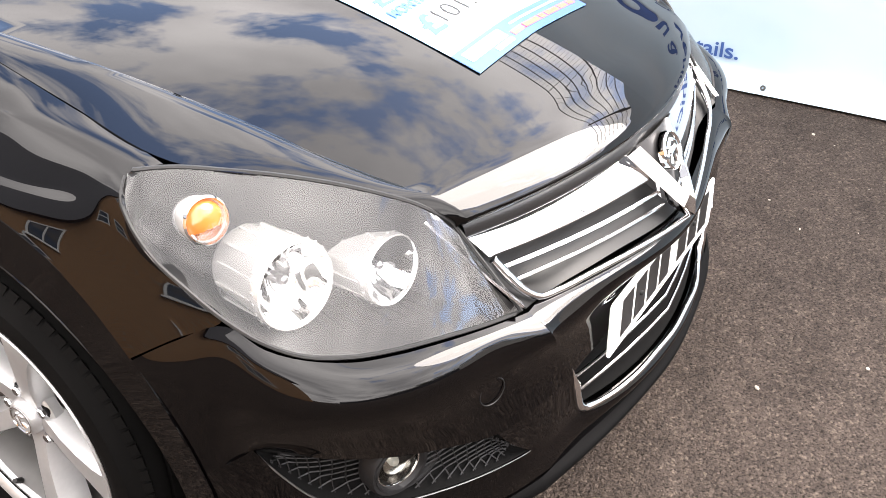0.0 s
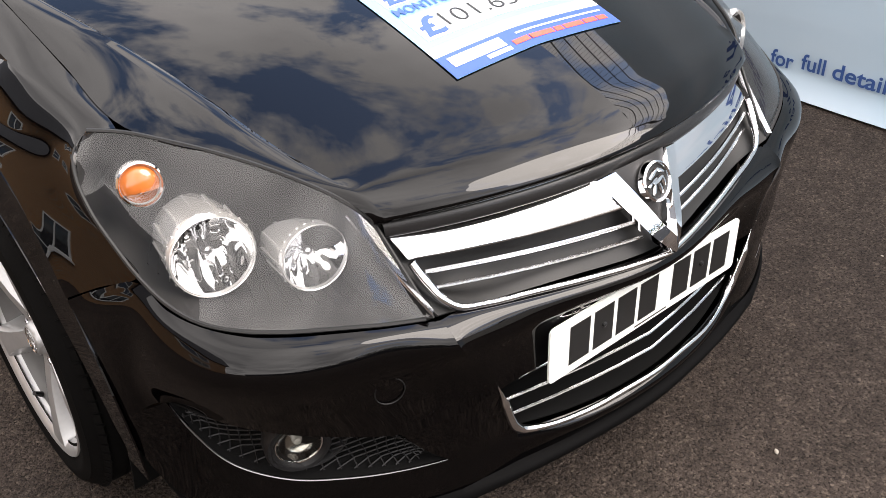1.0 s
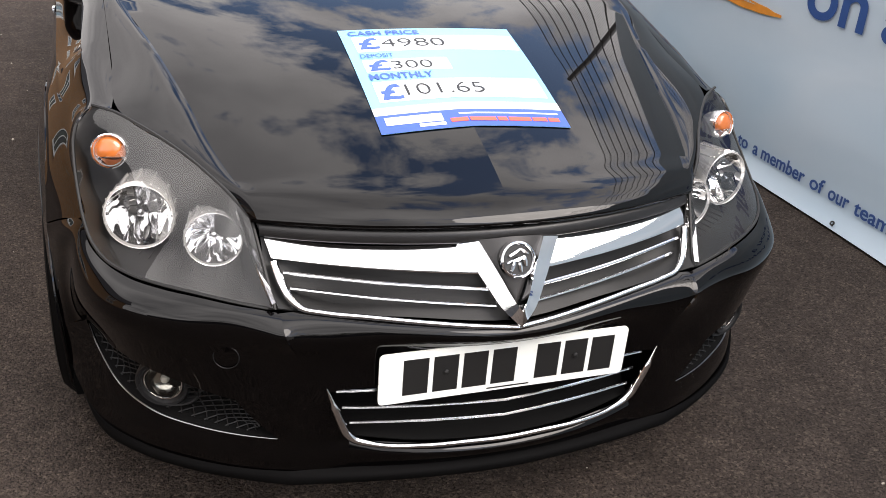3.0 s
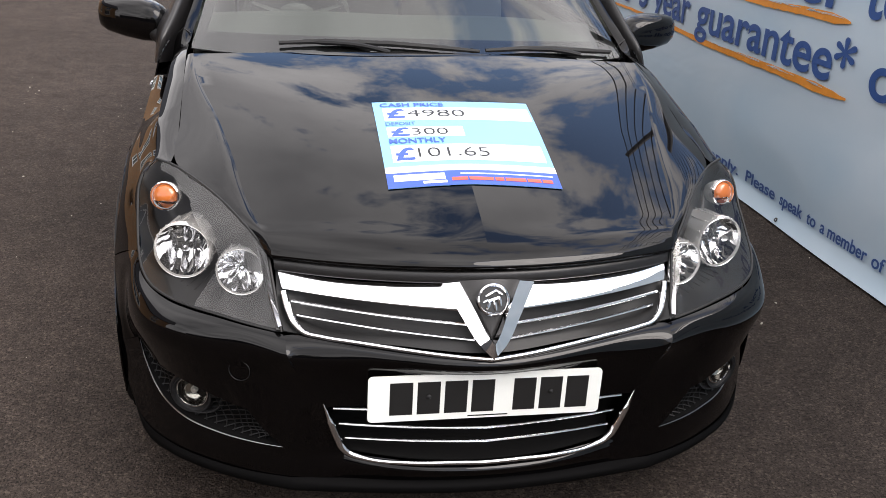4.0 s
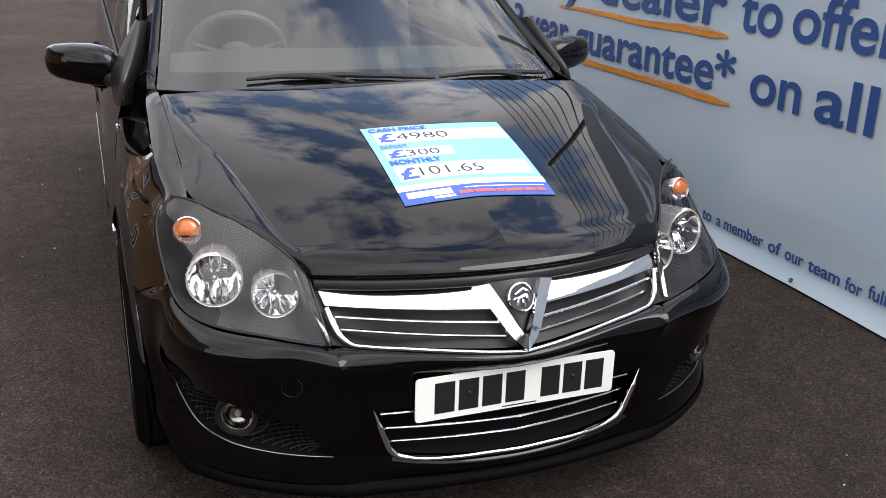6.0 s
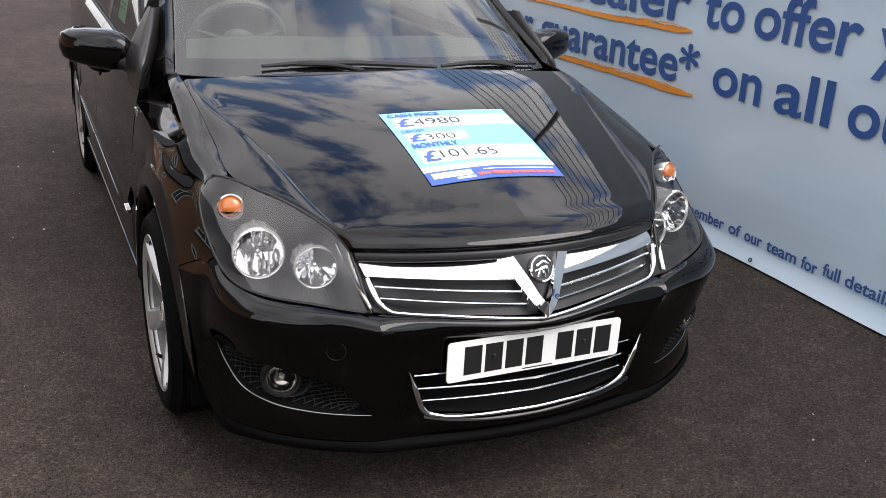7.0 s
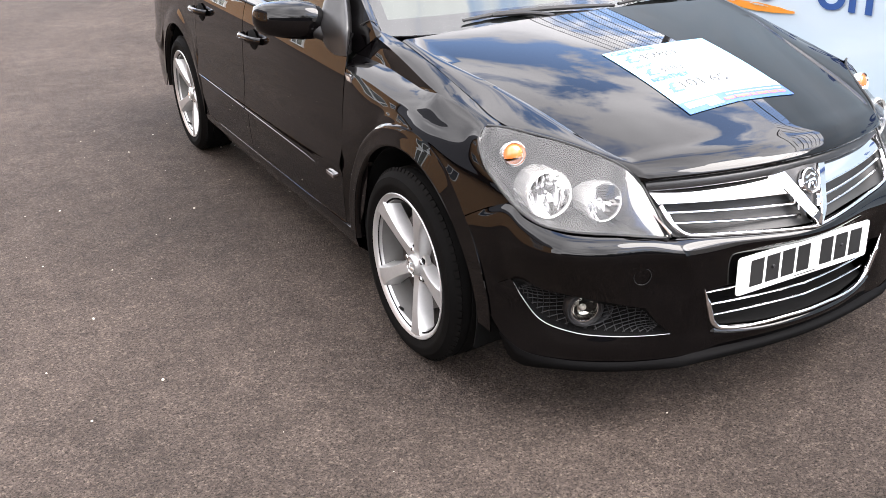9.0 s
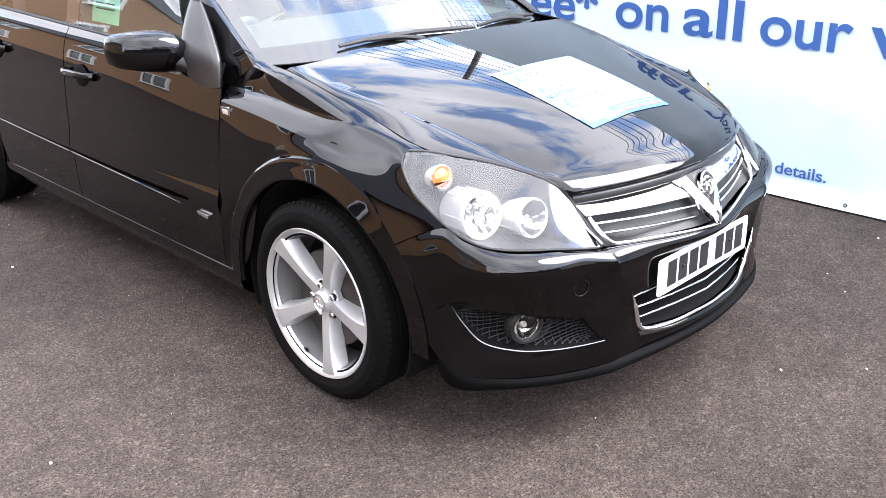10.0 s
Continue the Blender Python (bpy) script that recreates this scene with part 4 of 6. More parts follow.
def fog_mesh(s, g):
    """The diamond lattice inside the recess."""
    bm = bmesh.new()
    g = np.array(g) * (s, 1, 1)
    n, k = g.shape[:2]
    def at(u, v):
        i, j = min(int(u), n - 2), min(int(v), k - 2)
        a, b = u - i, v - j
        return g[i, j] * (1-a) * (1-b) + g[i+1, j] * a * (1-b) + g[i, j+1] * (1-a) * b + g[i+1, j+1] * a * b
    c = np.array((0.640 * s, -0.655, 0.392))
    for d in (-1, 1):
        for q in np.arange(-7, n + 7, 1.6):
            pts = []
            for v in np.linspace(0.9, k - 1.9, 24):
                u = q + d * (v - k / 2) * 1.0
                ok = 3 < u < n - 5
                p = at(min(max(u, 0), n - 1.001), v) if ok else None
                if ok and np.linalg.norm(p - c) > 0.048:
                    pts.append(tuple(p + np.array((0.004 * s, -0.008, 0))))
                else:
                    if len(pts) > 1:
                        tube(pts, 0.0014, 4, bm)
                    pts = []
            if len(pts) > 1:
                tube(pts, 0.0014, 4, bm)
    return bm


for s in (-1, 1):
    bm, g = fog_back(s)
    rec = part("fog_recess", bm, VOID, bumper)
    part("mesh_insert", fog_mesh(s, g), BLACK, car, "black diamond-pattern grille mesh")
    low = [(u * s, y - 0.002, z - 0.002) for u, y, z in spline(FOG_LOW, 8)]
    part("chrome_trim", tube(low, [0.0006 + 0.0011 * math.sin(math.pi * i / (len(low) - 1)) ** 0.4 for i in range(len(low))], 6), DARK_SATIN, bumper, "thin dull chrome strip")
    ax = facing(mir((0.640, -0.655, 0.392), s), (0.38 * s, -1, 0.0))
    fl = part("fog_lamp", revolve([(0.054, -0.03), (0.053, -0.004), (0.049, 0.002), (0.044, 0.001), (0.0385, -0.007), (0.037, -0.009)], ax, 40), BLACK, car, "round fog lamp in a black bezel")
    wide = facing(mir((0.626, -0.664, 0.392), s), (0.38 * s, -1, 0.0)) @ Matrix.Diagonal((0.062, 0.050, 1, 1))
    part("lamp_bezel", revolve([(1.04, -0.022), (1.02, -0.006), (0.96, -0.001), (0.90, -0.002), (0.82, -0.012), (0.76, -0.022)], wide, 44), BLACK, fl)
    part("reflector", revolve([(0.037, -0.007), (0.033, -0.014), (0.025, -0.021), (0.012, -0.026), (0.0001, -0.027)], ax, 40), FOG_REFLECTOR, fl)
    part("lamp_rim", revolve([(0.0385, -0.007), (0.0378, -0.0035), (0.0358, -0.0035), (0.0352, -0.0065)], ax, 40), CHROME, fl)
    ob = part("lens", revolve([(0.0365, -0.005), (0.028, -0.001), (0.016, 0.0015), (0.0001, 0.0022)], ax, 32), FOGGLASS, fl, out=(s * 0.4, -1, 0))
    ob.visible_shadow = False
    bmb = revolve([(0.0001, -0.010), (0.006, -0.011), (0.0085, -0.015), (0.0085, -0.026)], ax, 16)
    part("bulb_shield", bmb, BARREL, fl)


# upper grille
def make_grille():
    gr = part("radiator_grille", grille_back(), GRILLE_GREY, car, "black grille with chrome bar and slats")
    rows = [[(0, -0.765, 0.694), (0.088, -0.7445, 0.694), (0.24, -0.713, 0.692), (0.36, -0.675, 0.691), (0.444, -0.648, 0.6905)],
            [(0, -0.776, 0.686), (0.083, -0.755, 0.686), (0.24, -0.723, 0.685), (0.36, -0.686, 0.6845), (0.443, -0.657, 0.684)],
            [(0, -0.789, 0.675), (0.076, -0.770, 0.6745), (0.24, -0.736, 0.6755), (0.36, -0.699, 0.6755), (0.44, -0.669, 0.675)],
            [(0, -0.802, 0.6605), (0.069, -0.785, 0.659), (0.24, -0.748, 0.6625), (0.36, -0.711, 0.6645), (0.437, -0.68, 0.6645)],
            [(0, -0.808, 0.65), (0.064, -0.7915, 0.648), (0.24, -0.753, 0.654), (0.36, -0.715, 0.658), (0.435, -0.684, 0.66)],
            [(0, -0.80, 0.646), (0.064, -0.782, 0.644), (0.24, -0.743, 0.650), (0.36, -0.707, 0.655), (0.434, -0.677, 0.657)]]
    for s in (-1, 1):
        cut = [[p for p in r[1:]] for r in rows]
        part("chrome_bar", shell(grid_bm(loft(cut, 4, 8), mirror=(s < 0)), (0, 1, 0), 0.006), CHROME, gr, "wide polished chrome bar")
        for a, b in (((0.416, -0.699, 0.637), (0.052, -0.803, 0.6210)), ((0.405, -0.709, 0.6085), (0.032, -0.807, 0.5855))):
            mid = [mir((a[0] * (1 - q) + b[0] * q, a[1] * (1 - q) + b[1] * q - 0.010 * math.sin(math.pi * q), a[2] * (1 - q) + b[2] * q), s) for q in np.linspace(0, 1, 10)]
            part("slat", tube(mid, 0.0040, 8, flat=0.9), SLAT, gr, "thin chrome slat")
        # frame round the lower half
        path = spline([(0.434, -0.690, 0.657), (0.424, -0.712, 0.628), (0.411, -0.735, 0.602), (0.393, -0.749, 0.588), (0.355, -0.763, 0.582), (0.28, -0.783, 0.576), (0.166, -0.812, 0.567), (0.08, -0.831, 0.561), (0.0, -0.845, 0.558)], 6)
        rad = [0.0050 + 0.0035 * max(0, 1 - abs(i - 6) / 14) for i in range(len(path))]
        part("chrome_frame", tube([mir(p, s) for p in path], rad, 10), CHROME, gr, "polished chrome grille surround")
    # glossy black strip between the bonnet and the chrome bar
    top = []
    for y, z in ((-0.729, 0.731), (-0.746, 0.7255), (-0.756, 0.718), (-0.7595, 0.708), (-0.7595, 0.699), (-0.751, 0.693)):
        half = [(u, y + 0.51 * u * u + 0.003 * (u > 0.4), z - 0.035 * u * u) for u in (0, 0.12, 0.24, 0.36, 0.452)]
        top.append([(-u, p, q) for u, p, q in half[:0:-1]] + half)
    part("grille_top_strip", shell(grid_bm(loft(top, 4, 4)), (0, 1, -0.5), 0.003), SAIL, gr, "satin black strip above the chrome bar")
    # the V with its black field and the round emblem
    bm = bmesh.new()
    for s in (-1, 1):
        o = [(0.105, -0.740, 0.694), (0.066, -0.785, 0.636), (0.034, -0.822, 0.590), (0.0, -0.842, 0.5585)]
        k = [(0.101, -0.757, 0.697), (0.062, -0.806, 0.637), (0.030, -0.841, 0.592), (0.0, -0.858, 0.565)]
        i = [(0.066, -0.765, 0.704), (0.034, -0.810, 0.650), (0.014, -0.839, 0.614), (0.0, -0.854, 0.596)]
        e = [(0.063, -0.758, 0.703), (0.031, -0.798, 0.650), (0.012, -0.822, 0.614), (0.0, -0.832, 0.598)]
        grid_bm(loft([o, k], 3, 6), bm, mirror=(s < 0))
        grid_bm(loft([k, i], 3, 6), bm, mirror=(s < 0))
        grid_bm(loft([i, e], 2, 6), bm, mirror=(s < 0))
    part("v_badge_holder", shell(bm, (0, 1, 0), 0.006, 0.0006), CHROME, gr, "chrome V-shaped badge holder", sharp=20)
    f = [[(-0.064, -0.760, 0.704), (-0.034, -0.790, 0.652), (0.0, -0.822, 0.584)], [(-0.032, -0.766, 0.708), (-0.017, -0.796, 0.655), (0.0, -0.824, 0.584)],
         [(0.0, -0.768, 0.710), (0.0, -0.798, 0.656), (0.0, -0.825, 0.584)], [(0.032, -0.766, 0.708), (0.017, -0.796, 0.655), (0.0, -0.824, 0.584)], [(0.064, -0.760, 0.704), (0.034, -0.790, 0.652), (0.0, -0.822, 0.584)]]
    part("badge_field", shell(grid_bm(loft(f, 3, 6)), (0, 1, 0), 0.003), LAMP_GREY, gr)
    em = facing((0.003, -0.794, 0.674), (0, -1, 0.45)) @ Matrix.Scale(1.05, 4)
    badge = part("emblem", revolve([(0.0001, 0.002), (0.027, 0.002), (0.0275, 0.006), (0.030, 0.0085), (0.033, 0.006), (0.0345, -0.004)], em, 48), CHROME, gr, "round chrome emblem")
    part("emblem_field", revolve([(0.0001, 0.0032), (0.0268, 0.0032)], em, 40), INK, badge)
    bm = bmesh.new()
    for a, b, w in (((-0.014, 0.006), (0.004, 0.016), 0.004), ((0.004, 0.016), (0.016, 0.008), 0.0035), ((-0.010, -0.002), (0.010, 0.004), 0.006), ((0.010, 0.004), (0.012, -0.010), 0.0045), ((-0.006, -0.004), (-0.012, -0.016), 0.004), ((0.002, -0.004), (0.004, -0.018), 0.004), ((-0.018, -0.004), (-0.010, 0.0), 0.003)):
        pts = [em @ Vector((1.2 * (a[0] + (b[0] - a[0]) * q), 1.2 * (a[1] + (b[1] - a[1]) * q), 0.005)) for q in (0, 0.5, 1)]
        tube(pts, [w * 0.75, w * 1.0, w * 0.65], 6, bm)
    part("emblem_figure", bm, CHROME, badge)


def grille_back():
    rows = [[(0, -0.725, 0.724), (0.2, -0.692, 0.724), (0.38, -0.640, 0.722), (0.460, -0.622, 0.716)],
            [(0, -0.738, 0.712), (0.2, -0.700, 0.712), (0.38, -0.648, 0.711), (0.455, -0.634, 0.708)],
            [(0, -0.742, 0.690), (0.2, -0.702, 0.690), (0.38, -0.652, 0.690), (0.450, -0.640, 0.690)],
            [(0, -0.765, 0.66), (0.2, -0.718, 0.66), (0.38, -0.668, 0.66), (0.448, -0.668, 0.655)],
            [(0, -0.790, 0.60), (0.2, -0.745, 0.60), (0.38, -0.695, 0.60), (0.440, -0.715, 0.61)],
            [(0, -0.820, 0.560), (0.2, -0.780, 0.565), (0.38, -0.742, 0.575), (0.434, -0.748, 0.592)]]
    full = [[(-u, y, z) for u, y, z in r[:0:-1]] + r for r in rows]
    return shell(grid_bm(loft(full, 4, 5)), (0, 1, 0), 0.003)


make_grille()


# lower grille and number plate
def make_lower():
    back = [[(0, -0.79, 0.438), (0.18, -0.775, 0.438), (0.365, -0.752, 0.434)], [(0, -0.765, 0.40), (0.18, -0.75, 0.40), (0.345, -0.735, 0.40)],
            [(0, -0.765, 0.33), (0.18, -0.75, 0.33), (0.32, -0.735, 0.33)], [(0, -0.835, 0.300), (0.16, -0.82, 0.302), (0.312, -0.780, 0.312)]]
    full = [[(-u, y, z) for u, y, z in r[:0:-1]] + r for r in back]
    lg = part("lower_grille", shell(grid_bm(loft(full, 3, 4)), (0, 1, 0), 0.003), VOID, car, "black lower air intake with chrome surround")
    for a, m_ in (((0.330, -0.776, 0.412), (0, -0.800, 0.412)), ((0.317, -0.776, 0.373), (0, -0.826, 0.376)), ((0.304, -0.783, 0.340), (0, -0.834, 0.346))):
        pts = [(-a[0], a[1], a[2])] + [(-a[0] * (1 - q), a[1] + (m_[1] - a[1]) * q - 0.006 * math.sin(math.pi * q), a[2] + (m_[2] - a[2]) * q) for q in (0.25, 0.5, 0.75)] + [m_]
        pts += [(-x, y, z) for x, y, z in pts[-2::-1]]
        part("slat", tube(pts, 0.0035, 8, flat=0.9), SLAT, lg, "thin chrome slat")
    path = [(0.3525, -0.7955, 0.436), (0.338, -0.798, 0.395), (0.323, -0.797, 0.352), (0.311, -0.797, 0.325), (0.296, -0.799, 0.310), (0.27, -0.808, 0.303), (0.16, -0.840, 0.303), (0.08, -0.848, 0.304)]
    path = path + [(0, -0.853, 0.304)] + [(-u, y, z) for u, y, z in path[::-1]]
    P = spline(path, 6)
    rad = [0.0054 + 0.004 * min(1.0, max(0, 1 - abs(abs(p[0]) - 0.31) / 0.06)) for p in P]
    for k in range(6):
        rad[k] = rad[-1 - k] = 0.0012 + 0.0042 * k / 6
    part("chrome_frame", tube([tuple(p) for p in P], rad, 10), CHROME, lg, "polished chrome surround")
    plate = facing((0, -0.817, 0.4545), (0, -1, 0.02))
    bm = bmesh.new()
    ring = []
    for cx, cy, a0 in ((0.25, 0.0455, 0), (-0.25, 0.0455, 90), (-0.25, -0.0455, 180), (0.25, -0.0455, 270)):
        for k in range(6):
            a = radians(a0 + 18 * k)
            ring.append((cx + 0.010 * math.cos(a), cy + 0.010 * math.sin(a)))
    lo, hi = [bm.verts.new(plate @ Vector((x, y, -0.002))) for x, y in ring], [bm.verts.new(plate @ Vector((x, y, 0.002))) for x, y in ring]
    bm.faces.new(lo[::-1])
    bm.faces.new(hi)
    for k in range(len(ring)):
        bm.faces.new((lo[k], lo[(k + 1) % len(ring)], hi[(k + 1) % len(ring)], hi[k]))
    pl = part("number_plate", bm, PLATE_WHITE, car, "white number plate with dark bars", sharp=30)
    bars = [(-0.188, 0.05), (-0.128, 0.05), (-0.068, 0.05), (-0.008, 0.05), (0.085, 0.05), (0.145, 0.05), (0.205, 0.05)]
    for c, w in bars:
        bm = bmesh.new()
        box(bm, (c - w / 2, -0.0395, 0.0021), (c + w / 2, 0.0395, 0.0026))
        bmesh.ops.transform(bm, matrix=plate, verts=bm.verts[:])
        part("bar", bm, INK, pl, smooth=False)
    bm = bmesh.new()
    box(bm, (-0.04, -0.0505, 0.0021), (0.05, -0.0475, 0.0025))
    bmesh.ops.transform(bm, matrix=plate, verts=bm.verts[:])
    part("small_bar", bm, INK, pl, smooth=False)
    for q in (-0.128, 0.145):
        part("screw_cap", revolve([(0.0055, 0.0), (0.005, 0.0062), (0.003, 0.0075), (0.0001, 0.0078)], plate @ Matrix.Translation((q, 0.004, 0)), 14), INK, pl)


make_lower()


# headlights
def make_headlight(s):
    t, l = spline(HL_TOP, 9), spline(HL_LOW, 9)
    n = 57
    def even(c):
        d = np.r_[0, np.cumsum(np.linalg.norm(np.diff(c, axis=0), axis=1))]
        return np.array([[np.interp(q * d[-1], d, c[:, k]) for k in range(3)] for q in np.linspace(0, 1, n)])
    t, l = even(t), even(l)
    def sheet(bulge, inset, m=15):
        g = []
        for i in range(n):
            row = []
            for j in range(m):
                v = inset + (1 - 2 * inset) * j / (m - 1)
                p = t[i] * (1 - v) + l[i] * v
                w = 4 * v * (1 - v)
                k = math.sin(math.pi * i / (n - 1)) ** 0.8
                d = (0.50, -0.72, 0.45)
                row.append(tuple(p[q] + bulge * w * k * d[q] for q in range(3)))
            g.append(row)
        return g
    def bowl(m=27):
        """The bezel: a back wall down from the top edge, and a floor out to the lower edge."""
        g = []
        for i in range(n):
            T, L_ = t[i], l[i]
            k = min(1.0, i / 9.0, (n - 1 - i) / 5.0 + 0.25)
            q = np.array((T[0] * 0.5 + L_[0] * 0.5 - 0.012 * k, T[1] + 0.105 * k, L_[2] - 0.022 * k)) * k + (T + L_) / 2 * (1 - k)
            row = []
            for j in range(m):
                v = 0.004 + 0.992 * j / (m - 1)
                w = np.array(((1 - v) ** 2, 2 * v * (1 - v) * 3.2, v * v))
                row.append(tuple((T * w[0] + q * w[1] + L_ * w[2]) / w.sum()))
            g.append(row)
        return g
    bz = bowl()
    hl = part("headlight", shell(grid_bm(bz, mirror=(s < 0)), (0, 1, 0), 0.003), LAMP_GREY, car, "clear-lens headlight with grey bezel and twin round lamps")
    ribs = bmesh.new()
    for i in range(21, 50, 2):
        tube([mir(p, s) for p in bz[i][15:25:3]], 0.0016, 4, ribs)
    part("bezel_ribs", ribs, LAMP_GREY, hl)
    ob = part("lens", grid_bm(sheet(0.008, 0.0, 21), mirror=(s < 0)), CLEAR, hl, "clear plastic lens", out=(s * 0.5, -0.8, 0.4))
    ob.visible_shadow = False
    edge = [tuple(p) for p in t] + [tuple(p) for p in l[::-1][0:]]
    part("lamp_seal", tube([mir((p[0], p[1], p[2]), s) for p in edge], 0.0034, 6), SEAL, hl)

    def lamp(c, ahead, r, depth, flutes, nm, columns=False):
        m = facing(mir(c, s), (ahead[0] * s, ahead[1], ahead[2]))
        can = part(nm, revolve([(r * 0.92, -depth), (r * 0.99, -depth * 0.9), (r * 1.02, -0.014), (r * 1.055, -0.012), (r * 1.06, -0.002), (r * 1.03, 0.004), (r * 1.005, 0.003), (r * 0.985, 0.004), (r * 0.97, -0.004)], m, 56), BARREL, hl, "chromed round lamp")
        bm = bmesh.new()
        steps, rings = 72, []
        for q in np.linspace(0.97, 0.13, 16):
            h = -0.004 - 0.056 * (1 - ((q - 0.13) / 0.84) ** 2.2)
            ring = []
            for k in range(steps):
                a = 2 * math.pi * k / steps
                if columns:
                    x = q * math.cos(a)
                    wob = 0.0045 * abs(math.sin(x * 7.2)) * min(1.0, (0.97 - q) * 6)
                else:
                    wob = 0.0040 * abs(math.sin(a * flutes / 2)) * min(1.0, (0.97 - q) * 4)
                ring.append(bm.verts.new(m @ Vector((r * q * math.cos(a), r * q * math.sin(a), h * r / 0.066 + wob))))
            rings.append(ring)
        for a, b in zip(rings[:-1], rings[1:]):
            for k in range(steps):
                bm.faces.new((a[k], a[(k + 1) % steps], b[(k + 1) % steps], b[k]))
        part("reflector", bm, REFLECTOR, hl, sharp=18)
        part("bulb", revolve([(0.011, -0.058), (0.011, -0.030), (0.009, -0.022), (0.005, -0.018), (0.0001, -0.017)], m, 20), SATIN, hl)
        bm = bmesh.new()
        for k in range(26):
            a = 2 * math.pi * k / 26
            p = m @ Vector((r * 1.055 * math.cos(a), r * 1.055 * math.sin(a), -0.006))
            bmesh.ops.create_cube(bm, size=0.0034, matrix=Matrix.Translation(p) @ m.to_3x3().to_4x4())
            if k % 2:
                p = m @ Vector((r * 1.005 * math.cos(a), r * 1.005 * math.sin(a), -depth * 0.5))
                bmesh.ops.create_cube(bm, size=1.0, matrix=Matrix.Translation(p) @ m.to_3x3().to_4x4() @ Matrix.Rotation(a, 4, "Z") @ Matrix.Diagonal((0.004, 0.004, depth * 0.72, 1)))
        part("knurled_ring", bm, BARREL, hl, smooth=False)
    lamp((0.656, -0.503, 0.676), (0.20, -1, 0.10), 0.063, 0.115, 14, "main_lamp", True)
    lamp((0.526, -0.572, 0.651), (0.14, -1, 0.10), 0.053, 0.095, 10, "beam_lamp")
    m = facing(mir((0.700, -0.397, 0.769), s), (0.22 * s, -1, 0.25))
    part("indicator_rim", revolve([(0.0335, -0.002), (0.0345, 0.003), (0.032, 0.0055), (0.0295, 0.001)], m, 36), CHROME, hl)
    part("indicator_ring", revolve([(0.026, -0.045), (0.031, -0.03), (0.034, -0.006), (0.034, 0.0), (0.030, 0.002), (0.028, -0.003)], m, 36), BARREL, hl)
    bm = bmesh.new()
    rows = []
    for rr, h in ((0.029, -0.004), (0.026, 0.003), (0.019, 0.008), (0.010, 0.0105)):
        rows.append([tuple(m @ Vector((rr * math.cos(a), max(-0.011, rr * math.sin(a)), h))) for a in (2 * math.pi * k / 32 for k in range(33))])
    rows.append([tuple(m @ Vector((0, 0, 0.0112)))] * 33)
    grid_bm(rows, bm)
    bmesh.ops.remove_doubles(bm, verts=bm.verts[:], dist=0.0002)
    part("indicator", bm, AMBER, hl, "amber indicator bulb cover")
    part("indicator_bowl", revolve([(0.0295, -0.004), (0.020, -0.012), (0.0001, -0.016)], m, 32), REFLECTOR, hl)
    # narrow chrome fin beside the grille
    a = [(0.480, -0.606, 0.722), (0.459, -0.676, 0.660), (0.438, -0.748, 0.602)]
    b = [(0.486, -0.604, 0.724), (0.467, -0.676, 0.661), (0.445, -0.746, 0.602)]
    part("bezel_fin", shell(grid_bm(loft([[(x, y + 0.004, z) for x, y, z in a], [(x, y - 0.004, z) for x, y, z in b]], 3, 6), mirror=(s < 0)), (0, 1, 0), 0.004), SATIN, hl)


for s in (-1, 1):
    make_headlight(s)


# ---- the car's sides, cabin and wheels ----
def door_panel(y0, y1, n=5):
    def make(s):
        cols = [side_section(y) for y in np.linspace(y0, y1, n)]
        if y0 < 0.6:
            k = [0.490, 0.480, 0.470, 0.468, 0.469, 0.472, 0.475, 0.477, 0.480, 0.485]
            cols[0] = [(p[0], q + 0.0015, p[2]) for p, q in zip(cols[0], k)]
        return shell(grid_bm(loft(cols, 4, 5), mirror=(s < 0)), (-s, 0, 0), 0.004)
    return make


front_doors = both("front_door", door_panel(0.484, 1.527), PAINT, sharp=20)
rear_doors = both("rear_door", door_panel(1.533, 2.296), PAINT, sharp=20)


def quarter(s):
    cols = []
    for y in (2.30, 2.345, 2.42, 2.52, 2.703, 2.886, 2.99, 3.06, 3.12, 3.35, 3.56):
        sec = side_section(y)
        dy = abs(y - WHEELBASE)
        low = HUB_Z + math.sqrt(max(0, ARCH_R ** 2 - dy ** 2)) if dy < ARCH_R else 0.285
        z = np.array([p[2] for p in sec])
        u = np.array([p[0] for p in sec])
        top = z[0]
        zn = top - (top - z) * (top - low) / (top - z[-1])
        un = np.interp(-zn, -z, u)
        if dy < ARCH_R + 0.05:
            un = un + np.clip((0.10 - (zn - low)) / 0.10, 0, 1) * np.maximum(0, 0.858 - un)
        if y > 3.3:
            un = un - (y - 3.3) * 0.25
        cols.append([(a, y, b) for a, b in zip(un, zn)])
    return shell(grid_bm(loft(cols, 3, 4), mirror=(s < 0)), (-s, 0, 0), 0.004)


both("rear_quarter_panel", quarter, PAINT, sharp=25)


def sill(s):
    g = []
    for y in np.linspace(0.40, 2.30, 12):
        g.append([(0.843, y, 0.298), (0.848, y, 0.296), (0.850, y, 0.288), (0.848, y, 0.272), (0.838, y, 0.235), (0.80, y, 0.205), (0.70, y, 0.20)])
    return shell(grid_bm(g, mirror=(s < 0)), (-s, 0, 0.3), 0.004)


